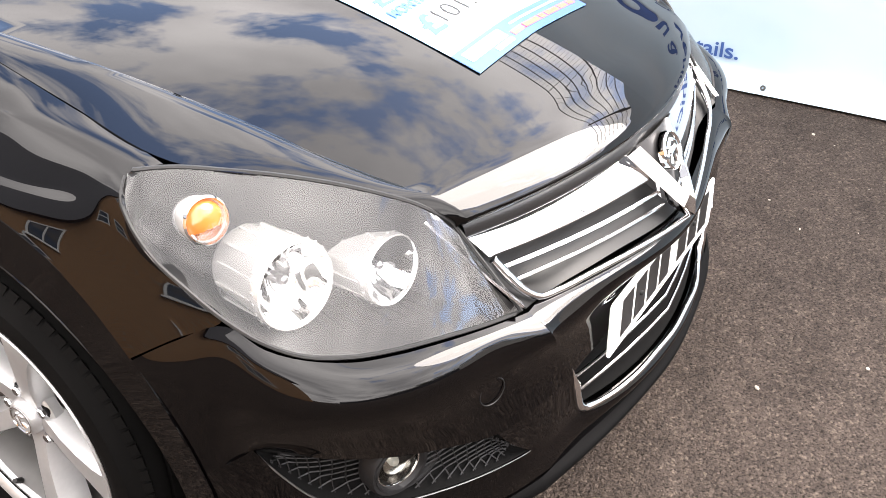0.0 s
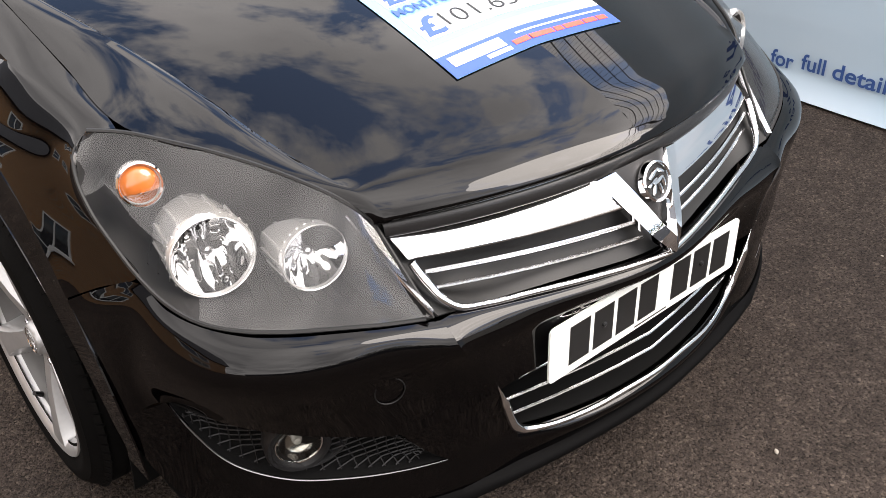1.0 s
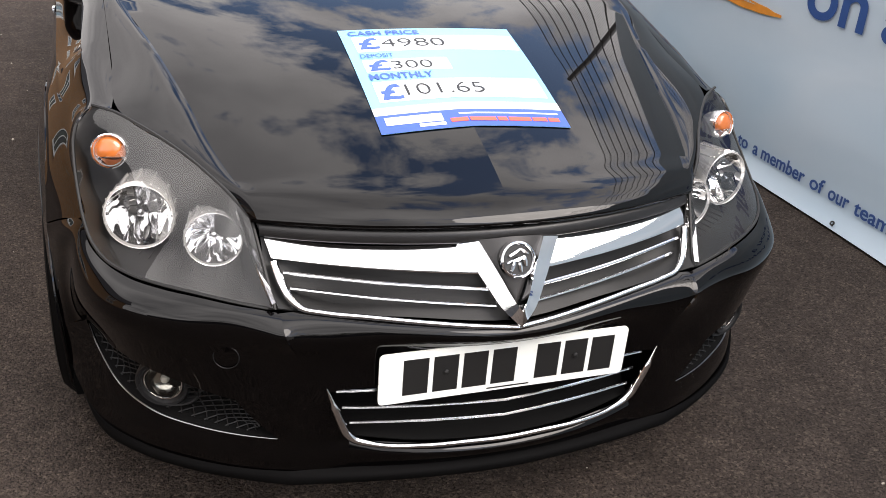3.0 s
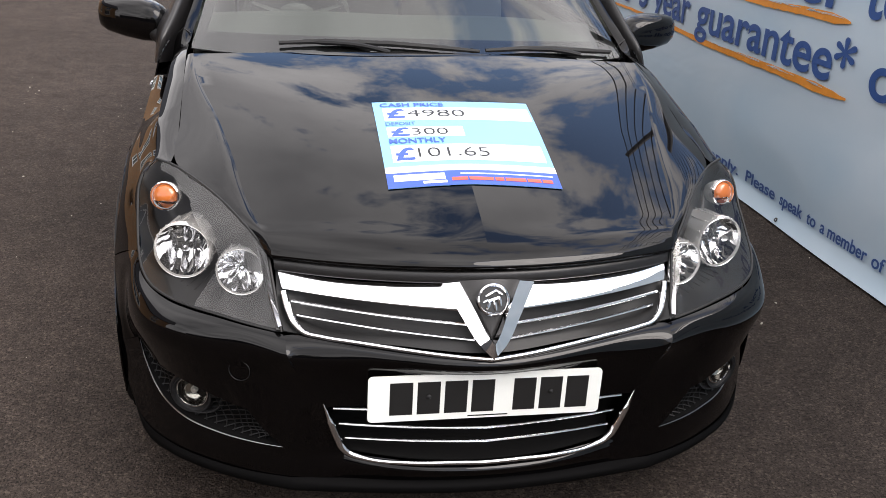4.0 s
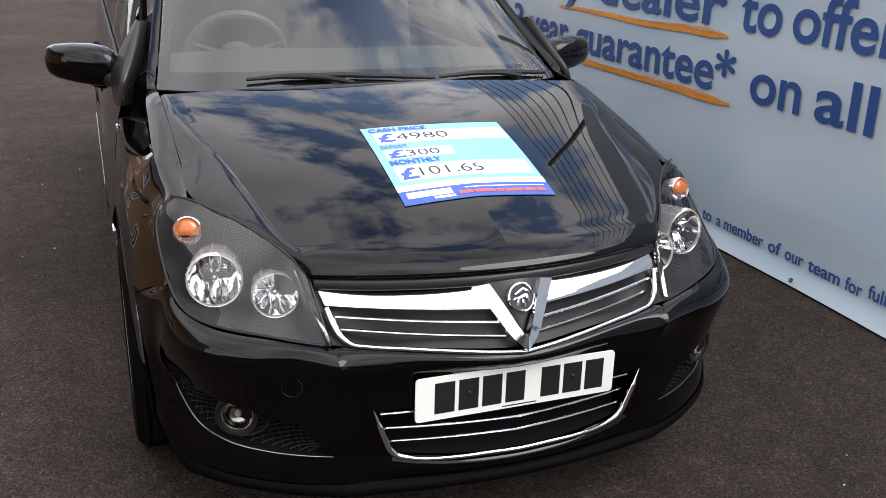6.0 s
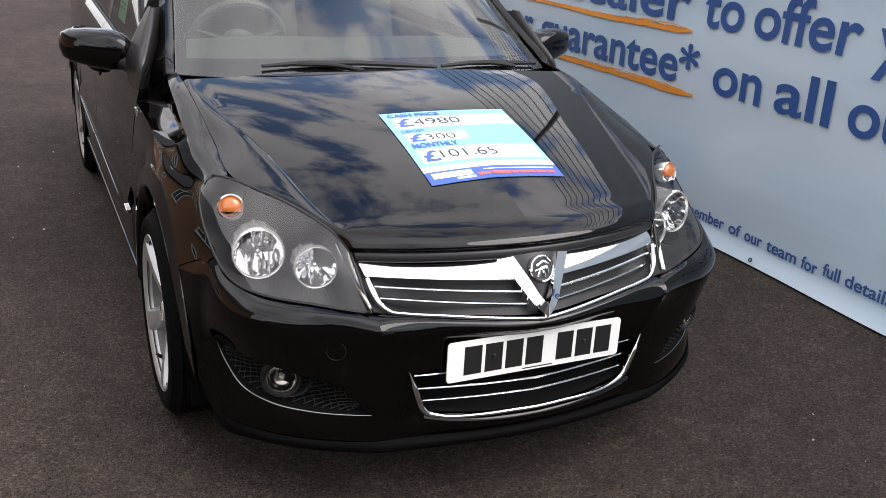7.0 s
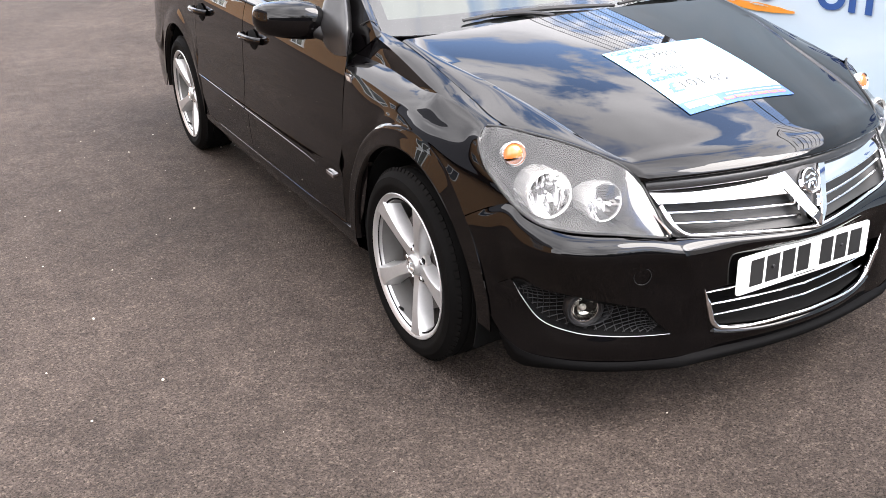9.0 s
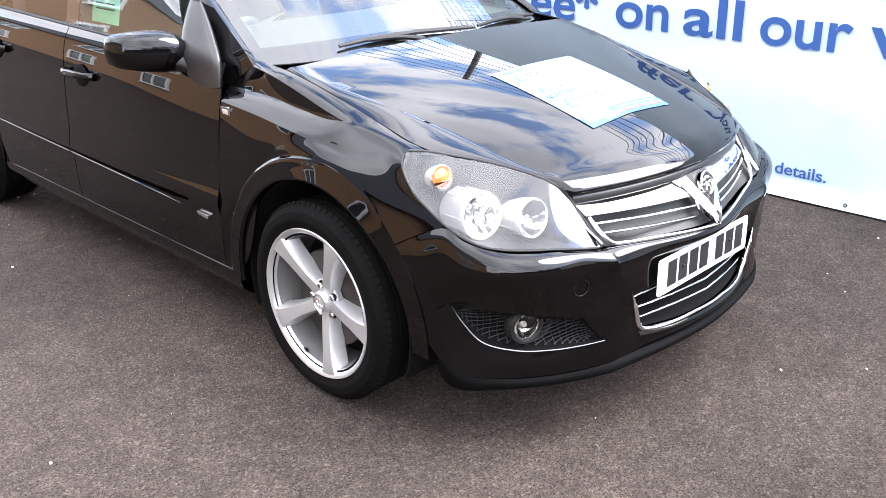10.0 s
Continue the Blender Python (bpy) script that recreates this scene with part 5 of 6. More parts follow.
both("sill", sill, PAINT)
for s, dr in ((-1, front_doors[0]), (1, front_doors[1])):
    pts = [(s * 0.866, y, 0.475 + 0.022 * (y - 0.75)) for y in np.linspace(0.70, 1.522, 10)]
    part("rubbing_strip", tube(pts, [0.001] + [0.004] * 8 + [0.004], 8, flat=1.6), PAINT, dr)
    bm = bmesh.new()
    box(bm, (-0.012, -0.032, -0.007), (0.003, 0.032, 0.007), 0.002, pose(s * 0.857, 0.575, 0.462, 4, 0, 0) @ Matrix.Diagonal((s, 1, 1, 1)))
    part("side_badge", bm, CHROME, dr, "small chrome side badge")
for s, dr in ((-1, rear_doors[0]), (1, rear_doors[1])):
    pts = [(s * 0.867, y, 0.492 + 0.022 * (y - 1.53)) for y in np.linspace(1.538, 2.27, 8)]
    part("rubbing_strip", tube(pts, [0.004] + [0.004] * 6 + [0.002], 8, flat=1.6), PAINT, dr)


def handle(s, y, parent):
    z = 0.818 if y < 2 else 0.83
    pts = spline([(0.842, y - 0.105, z + 0.006), (0.868, y - 0.078, z + 0.010), (0.880, y, z + 0.012), (0.872, y + 0.078, z + 0.010), (0.846, y + 0.105, z + 0.006)], 5)
    h = part("door_handle", tube([mir(p, s) for p in pts], [0.011] * len(pts), 10, flat=1.35), PAINT, parent)
    # flat black bulge: the shade of the handle's hollow put into colour
    bm = bmesh.new()
    r = bmesh.ops.create_uvsphere(bm, u_segments=20, v_segments=10, radius=1.0)
    bmesh.ops.transform(bm, matrix=pose(s * 0.841, y - 0.005, z) @ Matrix.Diagonal((0.007, 0.060, 0.044, 1)), verts=r["verts"])
    part("handle_recess_shade", bm, VOID, parent)
    bm = tube([(s * 0.8895, y - 0.05, z + 0.010), (s * 0.892, y, z + 0.0115), (s * 0.887, y + 0.06, z + 0.010)], 0.003, 6)
    part("handle_edge", bm, PAINT, h)


for i, s in enumerate((-1, 1)):
    handle(s, 1.385, front_doors[i])
    handle(s, 2.31 - 0.13, rear_doors[i])
    bm = bmesh.new()
    box(bm, (-0.004, -0.024, -0.017), (0.004, 0.024, 0.017), 0.003, pose(s * 0.8165, 0.434, 0.832, 0, -s * -8, 0))
    rp = part("side_repeater", bm, SATIN, car, "small pale side repeater lamp")
    bm = bmesh.new()
    box(bm, (-0.002, -0.016, -0.010), (0.004, 0.016, 0.010), 0.003, pose(s * 0.8190, 0.434, 0.832, 0, -s * -8, 0))
    part("repeater_lens", bm, REPEATER, rp)

# windscreen, pillars, roof
SCREEN = [[(0, 0.262, 0.968), (0.35, 0.290, 0.966), (0.60, 0.355, 0.962), (0.695, 0.405, 0.962)],
          [(0, 0.50, 1.118), (0.33, 0.522, 1.113), (0.57, 0.580, 1.100), (0.655, 0.630, 1.088)],
          [(0, 0.76, 1.272), (0.31, 0.778, 1.264), (0.53, 0.828, 1.243), (0.615, 0.870, 1.226)],
          [(0, 1.02, 1.402), (0.30, 1.036, 1.392), (0.51, 1.080, 1.368), (0.580, 1.112, 1.348)]]


def full(rows):
    return [[(-u, y, z) for u, y, z in r[:0:-1]] + list(r) for r in rows]


sg = loft(fair(loft(full(SCREEN), 3, 3), 300), 3, 3)
screen = part("windscreen", grid_bm(sg), GLASS, car, "green-tinted windscreen reflecting clouds", out=(0, -0.5, 1))
screen.visible_shadow = False


def frit():
    bm = bmesh.new()
    n, k = sg.shape[:2]
    off = np.array((0, 0.0025, -0.003))
    for i in range(n - 1):
        for j in range(k - 1):
            a = sg[i, j]
            if i < 3 or i > n - 3 or j < 3 or j > k - 5:
                q = [sg[i, j] + off, sg[i + 1, j] + off, sg[i + 1, j + 1] + off, sg[i, j + 1] + off]
                bm.faces.new([bm.verts.new(p) for p in q])
    bmesh.ops.remove_doubles(bm, verts=bm.verts[:], dist=0.0003)
    return shell(bm, (0, 0, -1), 0.001)


part("black_border", frit(), FRIT, screen)


def pillar(s):
    a = [(0.700, 0.400, 0.978), (0.6975, 0.415, 0.978), (0.688, 0.470, 1.006), (0.676, 0.535, 1.041), (0.655, 0.660, 1.109), (0.619, 0.872, 1.230), (0.584, 1.114, 1.352)]
    b = [(0.722, 0.404, 0.964), (0.7195, 0.436, 0.994), (0.712, 0.480, 1.020), (0.697, 0.565, 1.064), (0.668, 0.730, 1.155), (0.641, 0.884, 1.242), (0.606, 1.126, 1.364)]
    c = [(0.757, 0.490, 0.899), (0.762, 0.525, 0.905), (0.752, 0.538, 0.957), (0.718, 0.616, 1.023), (0.688, 0.729, 1.131), (0.668, 0.940, 1.245), (0.640, 1.180, 1.345)]
    g = np.array([spline(r, 6) for r in (a, b, c)])
    t = np.linspace(0, 1, 5)[:, None, None]
    top, face = g[0] * (1 - t) + g[1] * t, g[1] * (1 - t) + g[2] * t
    top[:, :, 2] += 0.006 * (t * (1 - t))[:, :, 0]
    return shell(grid_bm(np.concatenate([top, face[1:]]), mirror=(s < 0)), (-s, 0, -0.4), 0.004, 0.0003)


for i, pl in enumerate(both("windscreen_pillar", pillar, PAINT, sharp=30)):
    s = (-1, 1)[i]
    part("pillar_joint", tube([mir(p, s) for p in ((0.735, 0.500, 0.992), (0.7155, 0.462, 1.0105), (0.693, 0.446, 0.998))], 0.0016, 6), SEAL, pl)


def roof():
    rows = [[(0, 1.02, 1.405), (0.30, 1.036, 1.395), (0.51, 1.080, 1.371), (0.584, 1.114, 1.352), (0.640, 1.18, 1.345)],
            [(0, 1.25, 1.447), (0.30, 1.26, 1.440), (0.51, 1.28, 1.418), (0.590, 1.30, 1.398), (0.640, 1.31, 1.372)],
            [(0, 1.8, 1.475), (0.30, 1.8, 1.468), (0.51, 1.8, 1.448), (0.595, 1.8, 1.426), (0.645, 1.8, 1.395)],
            [(0, 2.6, 1.470), (0.30, 2.6, 1.463), (0.51, 2.6, 1.443), (0.59, 2.6, 1.421), (0.640, 2.6, 1.388)],
            [(0, 3.3, 1.425), (0.30, 3.29, 1.418), (0.50, 3.27, 1.400), (0.575, 3.25, 1.380), (0.625, 3.23, 1.350)]]
    return shell(grid_bm(loft(full(rows), 5, 5)), (0, 0, -1), 0.005)


part("roof", roof(), PAINT, car)


def side_glass(s, y0, y1, t0, t1):
    def w(y):
        return 0.965 + 0.035 * (y - 0.45) / 2.0
    lo = [(0.779, y, w(y)) for y in np.linspace(y0, y1, 5)]
    hi = []
    for y in np.linspace(t0, t1, 5):
        z = 1.365 if y > 1.35 else 1.345 - (1.18 - y) * 0.55 if y < 1.18 else 1.345 + (y - 1.18) * 0.118
        hi.append((0.640 + (1.37 - z) * 0.30, y, z))
    md = [tuple(0.5 * (a[k] + b[k]) + (0.018 if k == 0 else 0) for k in range(3)) for a, b in zip(lo, hi)]
    return grid_bm(loft([lo, md, hi], 5, 5), mirror=(s < 0))


for i, s in enumerate((-1, 1)):
    for y0, y1, t0, t1, own in ((0.63, 1.48, 0.83, 1.46, front_doors[i]), (1.58, 2.38, 1.56, 2.33, rear_doors[i]), (2.46, 3.25, 2.42, 3.1, car)):
        ob = part("side_window", side_glass(s, y0, y1, t0, t1), GLASS, own, "green-tinted side window", out=(s, 0, 0.3))
        ob.visible_shadow = False
    # black pillars between the side windows, and the mirror's corner piece
    for y0, y1, t0, t1 in ((1.48, 1.58, 1.46, 1.56), (2.38, 2.46, 2.33, 2.42)):
        part("door_pillar", shell(side_glass(s, y0, y1, t0, t1), (-s, 0, 0), 0.004), FRIT, car)
    cols = [[(0.756, 0.538, 0.895), (0.746, 0.548, 0.960), (0.713, 0.622, 1.030), (0.684, 0.732, 1.135)], [(0.806, 0.474, 0.900), (0.788, 0.489, 0.966), (0.758, 0.560, 1.037), (0.722, 0.680, 1.139)],
            [(0.816, 0.555, 0.893), (0.812, 0.590, 0.965), (0.780, 0.650, 1.037), (0.7225, 0.700, 1.139)], [(0.810, 0.660, 0.925), (0.812, 0.680, 0.975), (0.782, 0.705, 1.038), (0.7235, 0.722, 1.139)],
            [(0.778, 0.700, 0.930), (0.775, 0.715, 0.975), (0.762, 0.738, 1.035), (0.720, 0.740, 1.138)]]
    part("mirror_corner", shell(grid_bm(loft(cols, 5, 5), mirror=(s < 0)), (-s, 0, 0), 0.004), SAIL, front_doors[i], "dark grey plastic mirror corner", sharp=60)
    part("window_seal", tube([(s * 0.785, y, 0.967 + 0.035 * (y - 0.45) / 2.0) for y in np.linspace(0.72, 3.2, 14)], 0.007, 6), SEAL, car)


def tail():
    rows = [[(0, 3.30, 1.424), (0.30, 3.29, 1.417), (0.625, 3.23, 1.350)], [(0, 3.46, 1.15), (0.35, 3.45, 1.14), (0.70, 3.36, 1.10)], [(0, 3.56, 0.97), (0.4, 3.55, 0.97), (0.745, 3.45, 0.98)],
            [(0, 3.64, 0.70), (0.4, 3.62, 0.70), (0.77, 3.52, 0.70)], [(0, 3.66, 0.50), (0.4, 3.64, 0.50), (0.775, 3.54, 0.50)], [(0, 3.60, 0.27), (0.4, 3.58, 0.27), (0.74, 3.50, 0.28)]]
    return shell(grid_bm(loft(full(rows), 4, 4)), (0, -1, 0), 0.005)


part("tailgate", tail(), PAINT, car)


# plain black boxes added inside the underside to block light
def underbody_blocker():
    bm = bmesh.new()
    box(bm, (-0.46, -0.68, 0.21), (0.46, 3.5, 0.545))
    box(bm, (-0.72, 0.43, 0.205), (0.72, 2.28, 0.50))
    box(bm, (-0.66, -0.56, 0.40), (0.66, 0.40, 0.545))
    return bm


part("underbody_blocker", underbody_blocker(), VOID, car, smooth=False)


# mirrors
def mirror_shell(s):
    prof = [(0.785, 0.030, 0.034), (0.803, 0.048, 0.055), (0.83, 0.058, 0.067), (0.87, 0.062, 0.071), (0.93, 0.062, 0.066), (0.985, 0.053, 0.056), (1.008, 0.039, 0.043), (1.018, 0.010, 0.015)]
    g = []
    for u, ry, rz in prof:
        yc, zc = 0.715 + (u - 0.80) * 0.30, 0.983 + (u - 0.8) * 0.085
        ring = []
        for k in range(25):
            a = 2 * math.pi * k / 24
            c, d = math.cos(a), math.sin(a)
            q = 0.72
            ring.append((u, yc - math.copysign(abs(c) ** q, c) * ry * (1.25 if c > 0 else 0.75), zc + math.copysign(abs(d) ** q, d) * rz * (1.0 if d > 0 else 0.92)))
        g.append(ring)
    bm = grid_bm(g, mirror=(s < 0))
    bmesh.ops.remove_doubles(bm, verts=bm.verts[:], dist=0.0003)
    bmesh.ops.holes_fill(bm, edges=bm.edges[:], sides=40)
    return bm


for i, s in enumerate((-1, 1)):
    mr = part("door_mirror", mirror_shell(s), PAINT, car, "black door mirror on a plastic arm", sharp=50)
    arm = spline([(0.760, 0.560, 0.915), (0.785, 0.610, 0.930), (0.806, 0.665, 0.950), (0.838, 0.705, 0.968)], 5)
    part("mirror_arm", tube([mir(p, s) for p in arm], [0.018 + 0.022 * q for q in np.linspace(0, 1, len(arm))], 14, flat=0.85), BLACK, mr)
    bm = bmesh.new()
    r = bmesh.ops.create_uvsphere(bm, u_segments=20, v_segments=10, radius=1.0)
    bmesh.ops.transform(bm, matrix=pose(s * 0.905, 0.786, 0.990, 0, 0, s * 16) @ Matrix.Diagonal((0.085, 0.004, 0.047, 1)), verts=r["verts"])
    part("mirror_glass", bm, CHROME, mr)
    pts = [(s * u, 0.715 + (u - 0.8) * 0.3 - (0.066 if u < 0.97 else 0.058), 0.957 + (u - 0.8) * 0.085) for u in (0.83, 0.88, 0.93, 0.98)]
    part("lower_trim", tube(pts, [0.004, 0.007, 0.007, 0.004], 6), BLACK, mr)


# wipers
def wiper(pts, blade, nm="wiper"):
    w = part(nm, tube(spline(pts, 5), [0.008] * (5 * (len(pts) - 1)) + [0.005], 8), BLACK, car, "black wiper lying along the windscreen base")
    part("blade", tube(blade, [0.004, 0.006, 0.0065, 0.006, 0.004], 6, flat=1.5), SEAL, w)


def on_screen(u, v):
    """A place 12 mm off the glass: u across in metres, v up the rake from 0 to 1."""
    i = v * (sg.shape[0] - 1)
    a = int(min(i, sg.shape[0] - 2))
    row = sg[a] * (1 - (i - a)) + sg[a + 1] * (i - a)
    return (u, float(np.interp(u, row[:, 0], row[:, 1])) - 0.006, float(np.interp(u, row[:, 0], row[:, 2])) + 0.012)


wiper([on_screen(-0.10, 0.015), on_screen(-0.18, 0.045), on_screen(-0.32, 0.055)], [on_screen(u, v) for u, v in ((-0.43, 0.045), (-0.30, 0.062), (-0.10, 0.060), (0.06, 0.045), (0.18, 0.030))])
wiper([on_screen(0.52, 0.015), on_screen(0.44, 0.04), on_screen(0.34, 0.045)], [on_screen(u, v) for u, v in ((0.20, 0.035), (0.32, 0.047), (0.42, 0.047), (0.55, 0.035), (0.64, 0.02))])
part("scuttle", shell(grid_bm(loft(full([[(0, 0.275, 0.955), (0.35, 0.285, 0.953), (0.70, 0.36, 0.948)], [(0, 0.22, 0.952), (0.35, 0.23, 0.950), (0.70, 0.25, 0.935)]]), 3, 4)), (0, 0, -1), 0.004), BLACK, car)


# cabin
def cabin():
    rows = [[(0, 0.36, 0.985), (0.35, 0.38, 0.985), (0.62, 0.44, 0.98)], [(0, 0.62, 1.015), (0.35, 0.63, 1.015), (0.68, 0.66, 1.0)], [(0, 0.86, 1.0), (0.35, 0.86, 1.005), (0.70, 0.86, 0.99)], [(0, 0.93, 0.94), (0.35, 0.93, 0.94), (0.71, 0.93, 0.93)], [(0, 0.95, 0.60), (0.35, 0.95, 0.60), (0.70, 0.95, 0.60)]]
    part("dashboard", shell(grid_bm(loft(full(rows), 4, 4)), (0, 1, -1), 0.01), CABIN, car, "grey plastic dashboard")
    m = facing((-0.36, 0.98, 0.97), (0, 0.9, 0.42))
    ring = [m @ Vector((0.182 * math.cos(a), 0.182 * math.sin(a), 0)) for a in (2 * math.pi * k / 40 for k in range(40))]
    sw = part("steering_wheel", tube(ring, 0.015, 8, closed=True), WHEEL_RIM, car, "grey steering wheel")
    bm = bmesh.new()
    for a in (20, 160, 270):
        tube([m @ Vector((0.03 * math.cos(radians(a)), 0.03 * math.sin(radians(a)), -0.01)), m @ Vector((0.178 * math.cos(radians(a)), 0.178 * math.sin(radians(a)), 0))], [0.03, 0.016], 6, bm, flat=0.5)
    r = bmesh.ops.create_uvsphere(bm, u_segments=16, v_segments=8, radius=1.0)
    bmesh.ops.transform(bm, matrix=m @ Matrix.Diagonal((0.075, 0.065, 0.03, 1)), verts=r["verts"])
    part("hub_and_spokes", bm, WHEEL_RIM, sw)
    for x in (-0.36, 0.36):
        bm = bmesh.new()
        box(bm, (-0.24, -0.26, -0.10), (0.24, 0.26, 0.06), 0.04, pose(x, 1.42, 0.52, 8, 0, 0))
        st = part("front_seat", bm, SEAT, car, "grey cloth front seat")
        bm = bmesh.new()
        box(bm, (-0.24, -0.06, 0), (0.24, 0.07, 0.62), 0.045, pose(x, 1.66, 0.58, -18, 0, 0))
        part("backrest", bm, SEAT, st)
        bm = bmesh.new()
        box(bm, (-0.13, -0.05, 0), (0.13, 0.05, 0.18), 0.04, pose(x, 1.87, 1.19, -12, 0, 0))
        part("headrest", bm, SEAT, st)
    bm = bmesh.new()
    box(bm, (-0.62, 2.35, 0.45), (0.62, 2.52, 1.06), 0.05)
    part("rear_seat", bm, SEAT, car, "grey cloth rear bench")
    bm = bmesh.new()
    for s in (-1, 1):
        box(bm, (s * 0.70 - 0.03, 0.98, 0.50), (s * 0.70 + 0.03, 3.2, 0.95))
    box(bm, (-0.66, 0.95, 0.51), (0.66, 3.2, 0.53))
    part("cabin_trim", bm, CABIN, car, smooth=False)
    bm = bmesh.new()
    box(bm, (-0.52, 1.35, 1.385), (0.52, 3.1, 1.40), 0.004)
    part("headlining", bm, LINING, car)
    bm = bmesh.new()
    box(bm, (-0.115, -0.012, -0.032), (0.115, 0.012, 0.032), 0.008, pose(0, 0.93, 1.30, 18, 0, 0))
    part("rear_view_mirror", bm, BLACK, car)


cabin()


# wheels
def make_wheel(s, y):
    """A five-spoke alloy wheel; local axis along x, out of the car."""
    X = 0.744
    w = Matrix.Translation((s * X, y, HUB_Z)) @ Matrix.Rotation(radians(90 * s), 4, "Y")
    prof = [(0.216, -0.100), (0.240, -0.103), (0.262, -0.111), (0.286, -0.108), (0.301, -0.098), (0.310, -0.084), (0.3135, -0.066), (0.3135, -0.050), (0.307, -0.049), (0.307, -0.043), (0.314, -0.042),
            (0.3145, -0.006), (0.307, -0.005), (0.307, 0.005), (0.3145, 0.006), (0.314, 0.042), (0.307, 0.043), (0.307, 0.049), (0.3135, 0.050), (0.3135, 0.066), (0.310, 0.084), (0.301, 0.098), (0.292, 0.1045), (0.290, 0.1085), (0.286, 0.109),
            (0.272, 0.1125), (0.262, 0.1125), (0.260, 0.1110), (0.250, 0.109), (0.2395, 0.104), (0.236, 0.098), (0.216, 0.096)]
    whl = part("wheel", revolve(prof, w, 96), TYRE, car, "five-spoke silver alloy wheel with low-profile tyre", sharp=50)
    bm = bmesh.new()
    for k in range(78):
        a = 2 * math.pi * k / 78
        m = w @ Matrix.Rotation(a, 4, "Z") @ Matrix.Translation((0.3075, 0, 0.0865)) @ Matrix.Rotation(radians(-52), 4, "Y")
        q = bmesh.ops.create_cube(bm, size=1.0, matrix=m @ Matrix.Diagonal((0.0045, 0.019, 0.022, 1)))
    part("tread_block", bm, TYRE, whl, smooth=False)
    part("rim", revolve([(0.238, 0.100), (0.2405, 0.106), (0.2385, 0.1085), (0.232, 0.1070), (0.224, 0.100), (0.216, 0.084)], w, 96), ALLOY, whl, "silver alloy rim")
    # its colour carries dust and the shade inside the rim
    part("rim_barrel", revolve([(0.216, 0.084), (0.209, 0.055), (0.204, 0.0), (0.202, -0.06), (0.214, -0.098)], w, 64), SHADED_DUSTY_RIM, whl, "inner side of the rim, darkened by dust and painted-in shade")
    part("brake_disc", revolve([(0.05, 0.040), (0.152, 0.040), (0.154, 0.034), (0.154, 0.0)], w, 48), DISC, whl)
    # black disc added to stand for the dark hollow behind the spokes
    part("wheel_void", revolve([(0.0001, -0.015), (0.205, -0.03)], w, 48), VOID, whl)
    bm = bmesh.new()
    box(bm, (-0.055, -0.03, -0.035), (0.055, 0.03, 0.025), 0.01, w @ Matrix.Rotation(radians(205), 4, "Z") @ Matrix.Translation((0, 0.125, 0)))
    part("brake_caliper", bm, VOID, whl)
    for k in range(5):
        a = radians(138 + 72 * k)
        g = []
        for q, half, top, lowz in ((0.030, 0.022, 0.070, 0.02), (0.060, 0.0185, 0.076, 0.03), (0.100, 0.0175, 0.086, 0.036), (0.150, 0.0195, 0.095, 0.042), (0.195, 0.025, 0.102, 0.05), (0.222, 0.031, 0.105, 0.055), (0.236, 0.038, 0.104, 0.07)):
            ring = []
            for c, h in ((-1.5, lowz), (-1.20, top - 0.010), (-0.97, top - 0.0005), (0.0, top + 0.001), (0.97, top - 0.0005), (1.20, top - 0.010), (1.5, lowz)):
                ang = a
                x, yy = q, c * half
                # seen from outside the car, angle from the front towards the top
                fy, fz = x * math.cos(ang) - yy * math.sin(ang), x * math.sin(ang) + yy * math.cos(ang)
                ring.append((s * (X + h), y - fy, HUB_Z + fz))
            g.append(ring)
        part("spoke", shell(grid_bm(g), (-s, 0, 0), 0.004), ALLOY, whl, sharp=22)
    part("hub_cap", revolve([(0.068, 0.045), (0.067, 0.062), (0.062, 0.066), (0.037, 0.066), (0.035, 0.076), (0.033, 0.082), (0.029, 0.086), (0.0001, 0.0875)], w, 40), ALLOY, whl)
    part("hub_badge", revolve([(0.027, 0.0866), (0.0275, 0.0885), (0.0255, 0.0890), (0.024, 0.0872)], w, 32), CHROME, whl)
    bm = bmesh.new()
    for a, b in (((-0.014, 0.006), (0.004, 0.014)), ((0.004, 0.014), (0.014, 0.006)), ((-0.012, -0.003), (0.011, 0.003)), ((0.010, 0.002), (0.011, -0.012)), ((-0.005, -0.004), (-0.010, -0.014))):
        tube([w @ Vector((p[0], p[1], 0.0878)) for p in (a, b)], 0.0020, 6, bm)
    part("hub_figure", bm, CHROME, whl)
    for k in range(5):
        a = radians(138 + 36 + 72 * k)
        c = (s * (X + 0.0635), y - 0.051 * math.cos(a), HUB_Z + 0.051 * math.sin(a))
        # raised black disc paints in the shade of the bolt's pocket
        part("bolt_pocket_shade", revolve([(0.0001, 0.0030), (0.0135, 0.0030), (0.0145, 0.0)], facing(c, (s, 0, 0)), 16), VOID, whl)
        part("wheel_bolt", revolve([(0.0105, 0.0), (0.0105, 0.010), (0.008, 0.013), (0.0001, 0.0135)], facing(c, (s, 0, 0)), 6), SATIN, whl, smooth=False)
    part("tyre_valve", tube([(s * (X + 0.085), y + 0.082, HUB_Z - 0.195), (s * (X + 0.100), y + 0.074, HUB_Z - 0.178)], [0.006, 0.0045], 8), SEAL, whl)


for wy in (0.0, WHEELBASE):
    for s in (-1, 1):
        make_wheel(s, wy)


# ---- price poster on the bonnet, and a notice in the side window ----
def bonnet_z(x, y):
    return float(BON_Z(np.array(x), np.array(y)))


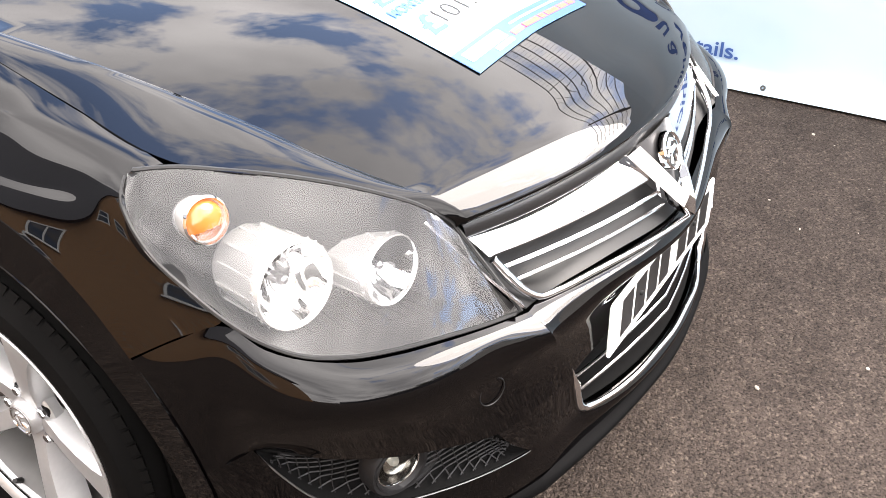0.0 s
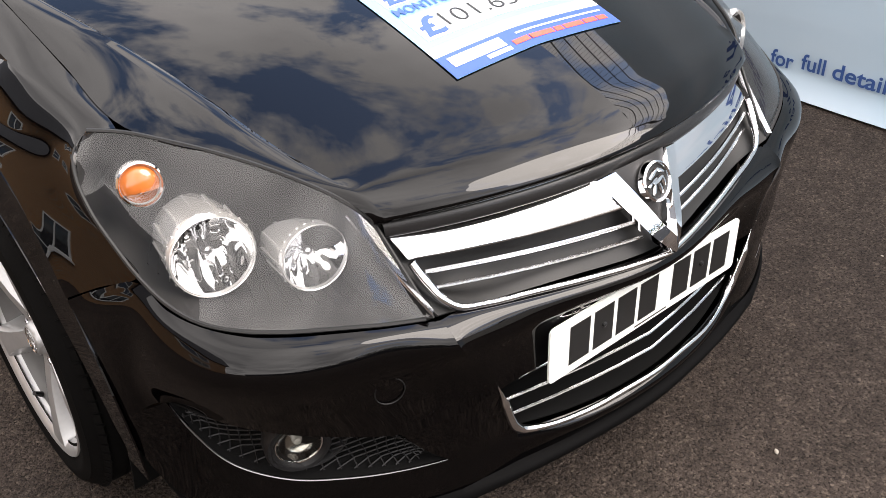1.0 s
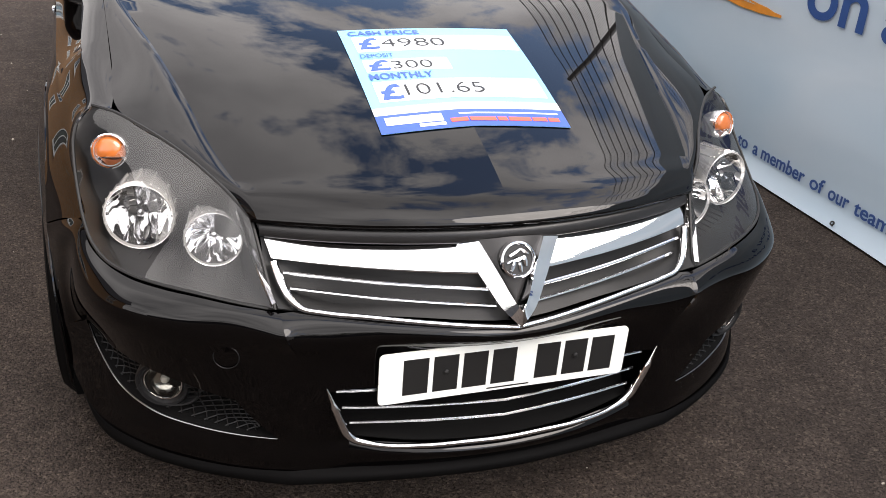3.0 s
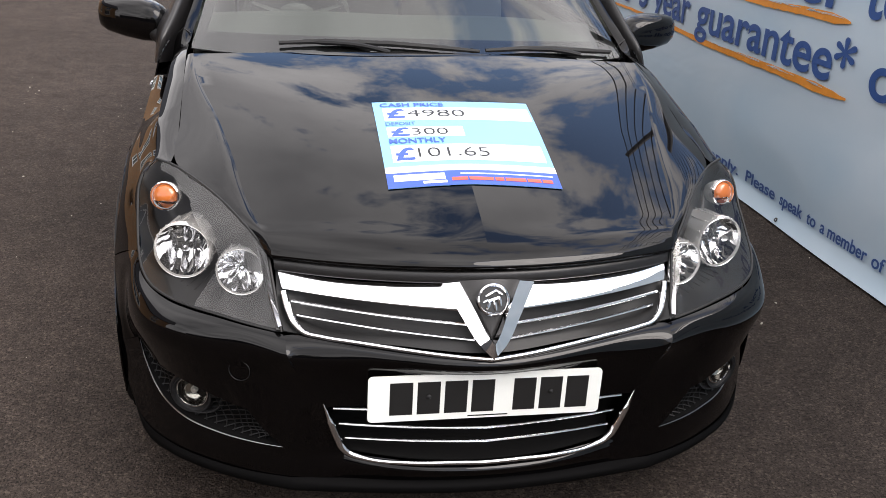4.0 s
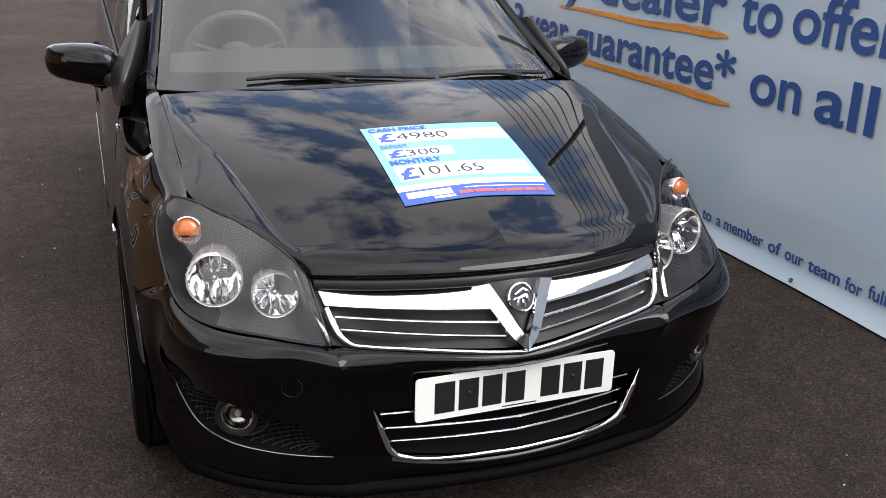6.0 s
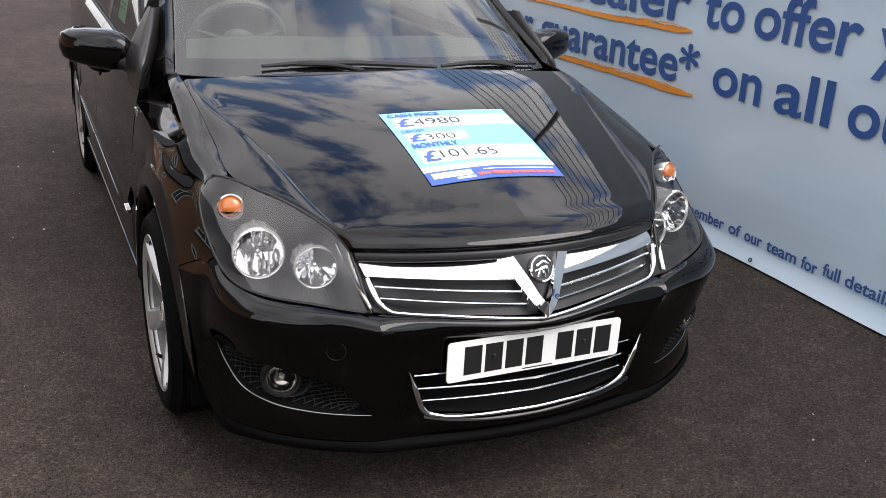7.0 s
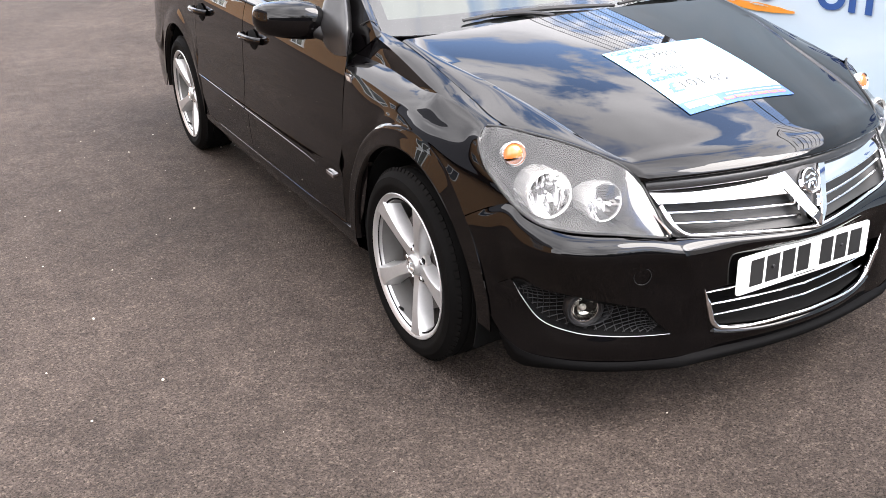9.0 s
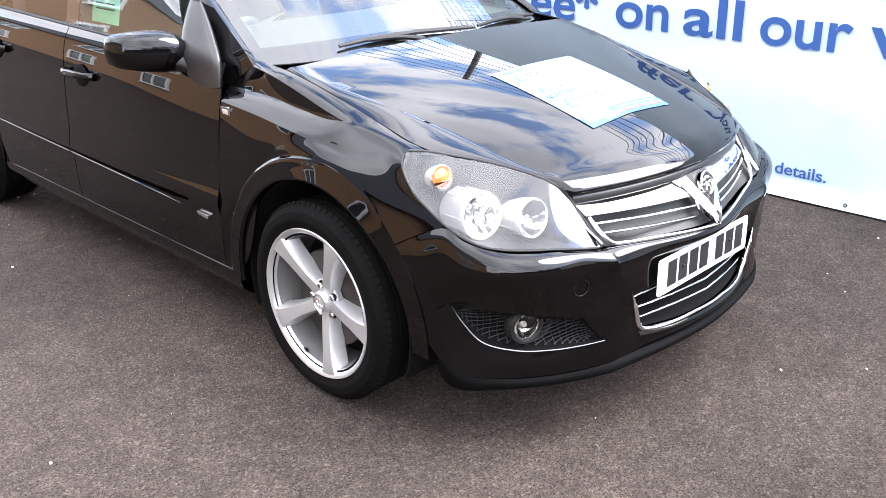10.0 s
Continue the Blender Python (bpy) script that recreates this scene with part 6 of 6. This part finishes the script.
def make_poster():
    c = [(-0.193, -0.121, 0.0), (0.229, -0.113, 0.0), (0.221, -0.523, 0.0), (-0.193, -0.525, 0.0)]
    po = thing("price_poster", "pale blue printed price poster lying flat on the bonnet", "poster", (0, 0, 0))

    def patch(a0, b0, a1, b1, lift, n=14):
        g = []
        for i in range(n + 1):
            row = []
            for j in range(n + 1):
                a, b = a0 + (a1 - a0) * i / n, b0 + (b1 - b0) * j / n
                p = [(c[0][k] * (1 - a) + c[1][k] * a) * (1 - b) + (c[3][k] * (1 - a) + c[2][k] * a) * b for k in range(2)]
                row.append((p[0], p[1], bonnet_z(*p) + lift))
            g.append(row)
        return shell(grid_bm(g), (0, 0, -1), 0.0006)

    def lay(bm, lift):
        """Lays a flat mesh in poster units (0 to 1 across, 0 to 1 down) on the bonnet."""
        for v in bm.verts:
            a, b = v.co.x, v.co.y
            p = [(c[0][k] * (1 - a) + c[1][k] * a) * (1 - b) + (c[3][k] * (1 - a) + c[2][k] * a) * b for k in range(2)]
            v.co = (p[0], p[1], bonnet_z(*p) + lift + v.co.z)
        return bm

    def words(t, x, y, w, h, material, nm="lettering", bold=0.0):
        m = Matrix(((1, 0, 0, x), (0, -1, 0, y), (0, 0, 1, 0), (0, 0, 0, 1)))
        part(nm, lay(text_bm(t, w, h, m, 0.0003, bold), 0.0046), material, po, smooth=False)

    part("sheet", patch(0, 0, 1, 1, 0.0025), POSTER, po, "pale blue glossy sheet")
    part("footer", patch(0, 0.86, 1, 1, 0.0032), POSTER_BLUE, po, "royal blue footer strip")
    part("footer_line", patch(0, 0.80, 1, 0.86, 0.0032), POSTER_WHITE, po)
    for a0, b0, a1, b1 in ((0.055, 0.095, 0.985, 0.265), (0.055, 0.355, 0.52, 0.475), (0.055, 0.575, 0.965, 0.755)):
        part("white_box", patch(a0, b0, a1, b1, 0.0034), POSTER_WHITE, po)
    words("CASH PRICE", 0.045, 0.08, 0.40, 0.052, POSTER_BLUE, bold=0.015)
    words("DEPOSIT", 0.055, 0.335, 0.18, 0.042, POSTER_BLUE)
    words("MONTHLY", 0.055, 0.555, 0.34, 0.058, POSTER_BLUE, bold=0.015)
    for y, h in ((0.235, 0.12), (0.465, 0.10), (0.735, 0.13)):
        words("\u00a3", 0.075, y, 0.115, h, POSTER_BLUE, "pound_sign", 0.025)
    words("4980", 0.20, 0.225, 0.36, 0.10, INK, "handwriting", -0.014)
    words("300", 0.20, 0.46, 0.22, 0.085, INK, "handwriting", -0.014)
    words("101.65", 0.21, 0.715, 0.42, 0.105, INK, "handwriting", -0.014)
    bars = [(0.04, 0.885, 0.33, 0.945, POSTER_WHITE), (0.20, 0.955, 0.335, 0.978, POSTER_WHITE), (0.42, 0.893, 0.965, 0.903, POSTER_WHITE)]
    x = 0.365
    for w in (0.09, 0.14, 0.05, 0.12, 0.08, 0.06):
        bars.append((x, 0.932, x + w, 0.962, POSTER_RED))
        x += w + 0.010
    for a0, b0, a1, b1, mt in bars:
        part("name_bar", patch(a0, b0, a1, b1, 0.0042, 6), mt, po)


make_poster()


def make_notice():
    g = [[(-0.752 + (z - 1.02) * 0.22, y, z) for z in (1.012, 1.06, 1.13, 1.22)] for y in (1.405, 1.33, 1.26, 1.195)]
    nt = tagged(part("paper_notice", shell(grid_bm(g), (1, 0, 0), 0.0006), GREEN_PAPER, None), "pale green printed notice inside the side window", "notice")
    for k in range(7):
        z = 1.06 + k * 0.02
        bm = bmesh.new()
        x = -0.752 + (z - 1.02) * 0.22
        box(bm, (x - 0.0018, 1.23, z), (x - 0.0008, 1.375, z + 0.005))
        part("text_bar", bm, INK, nt, smooth=False)


make_notice()
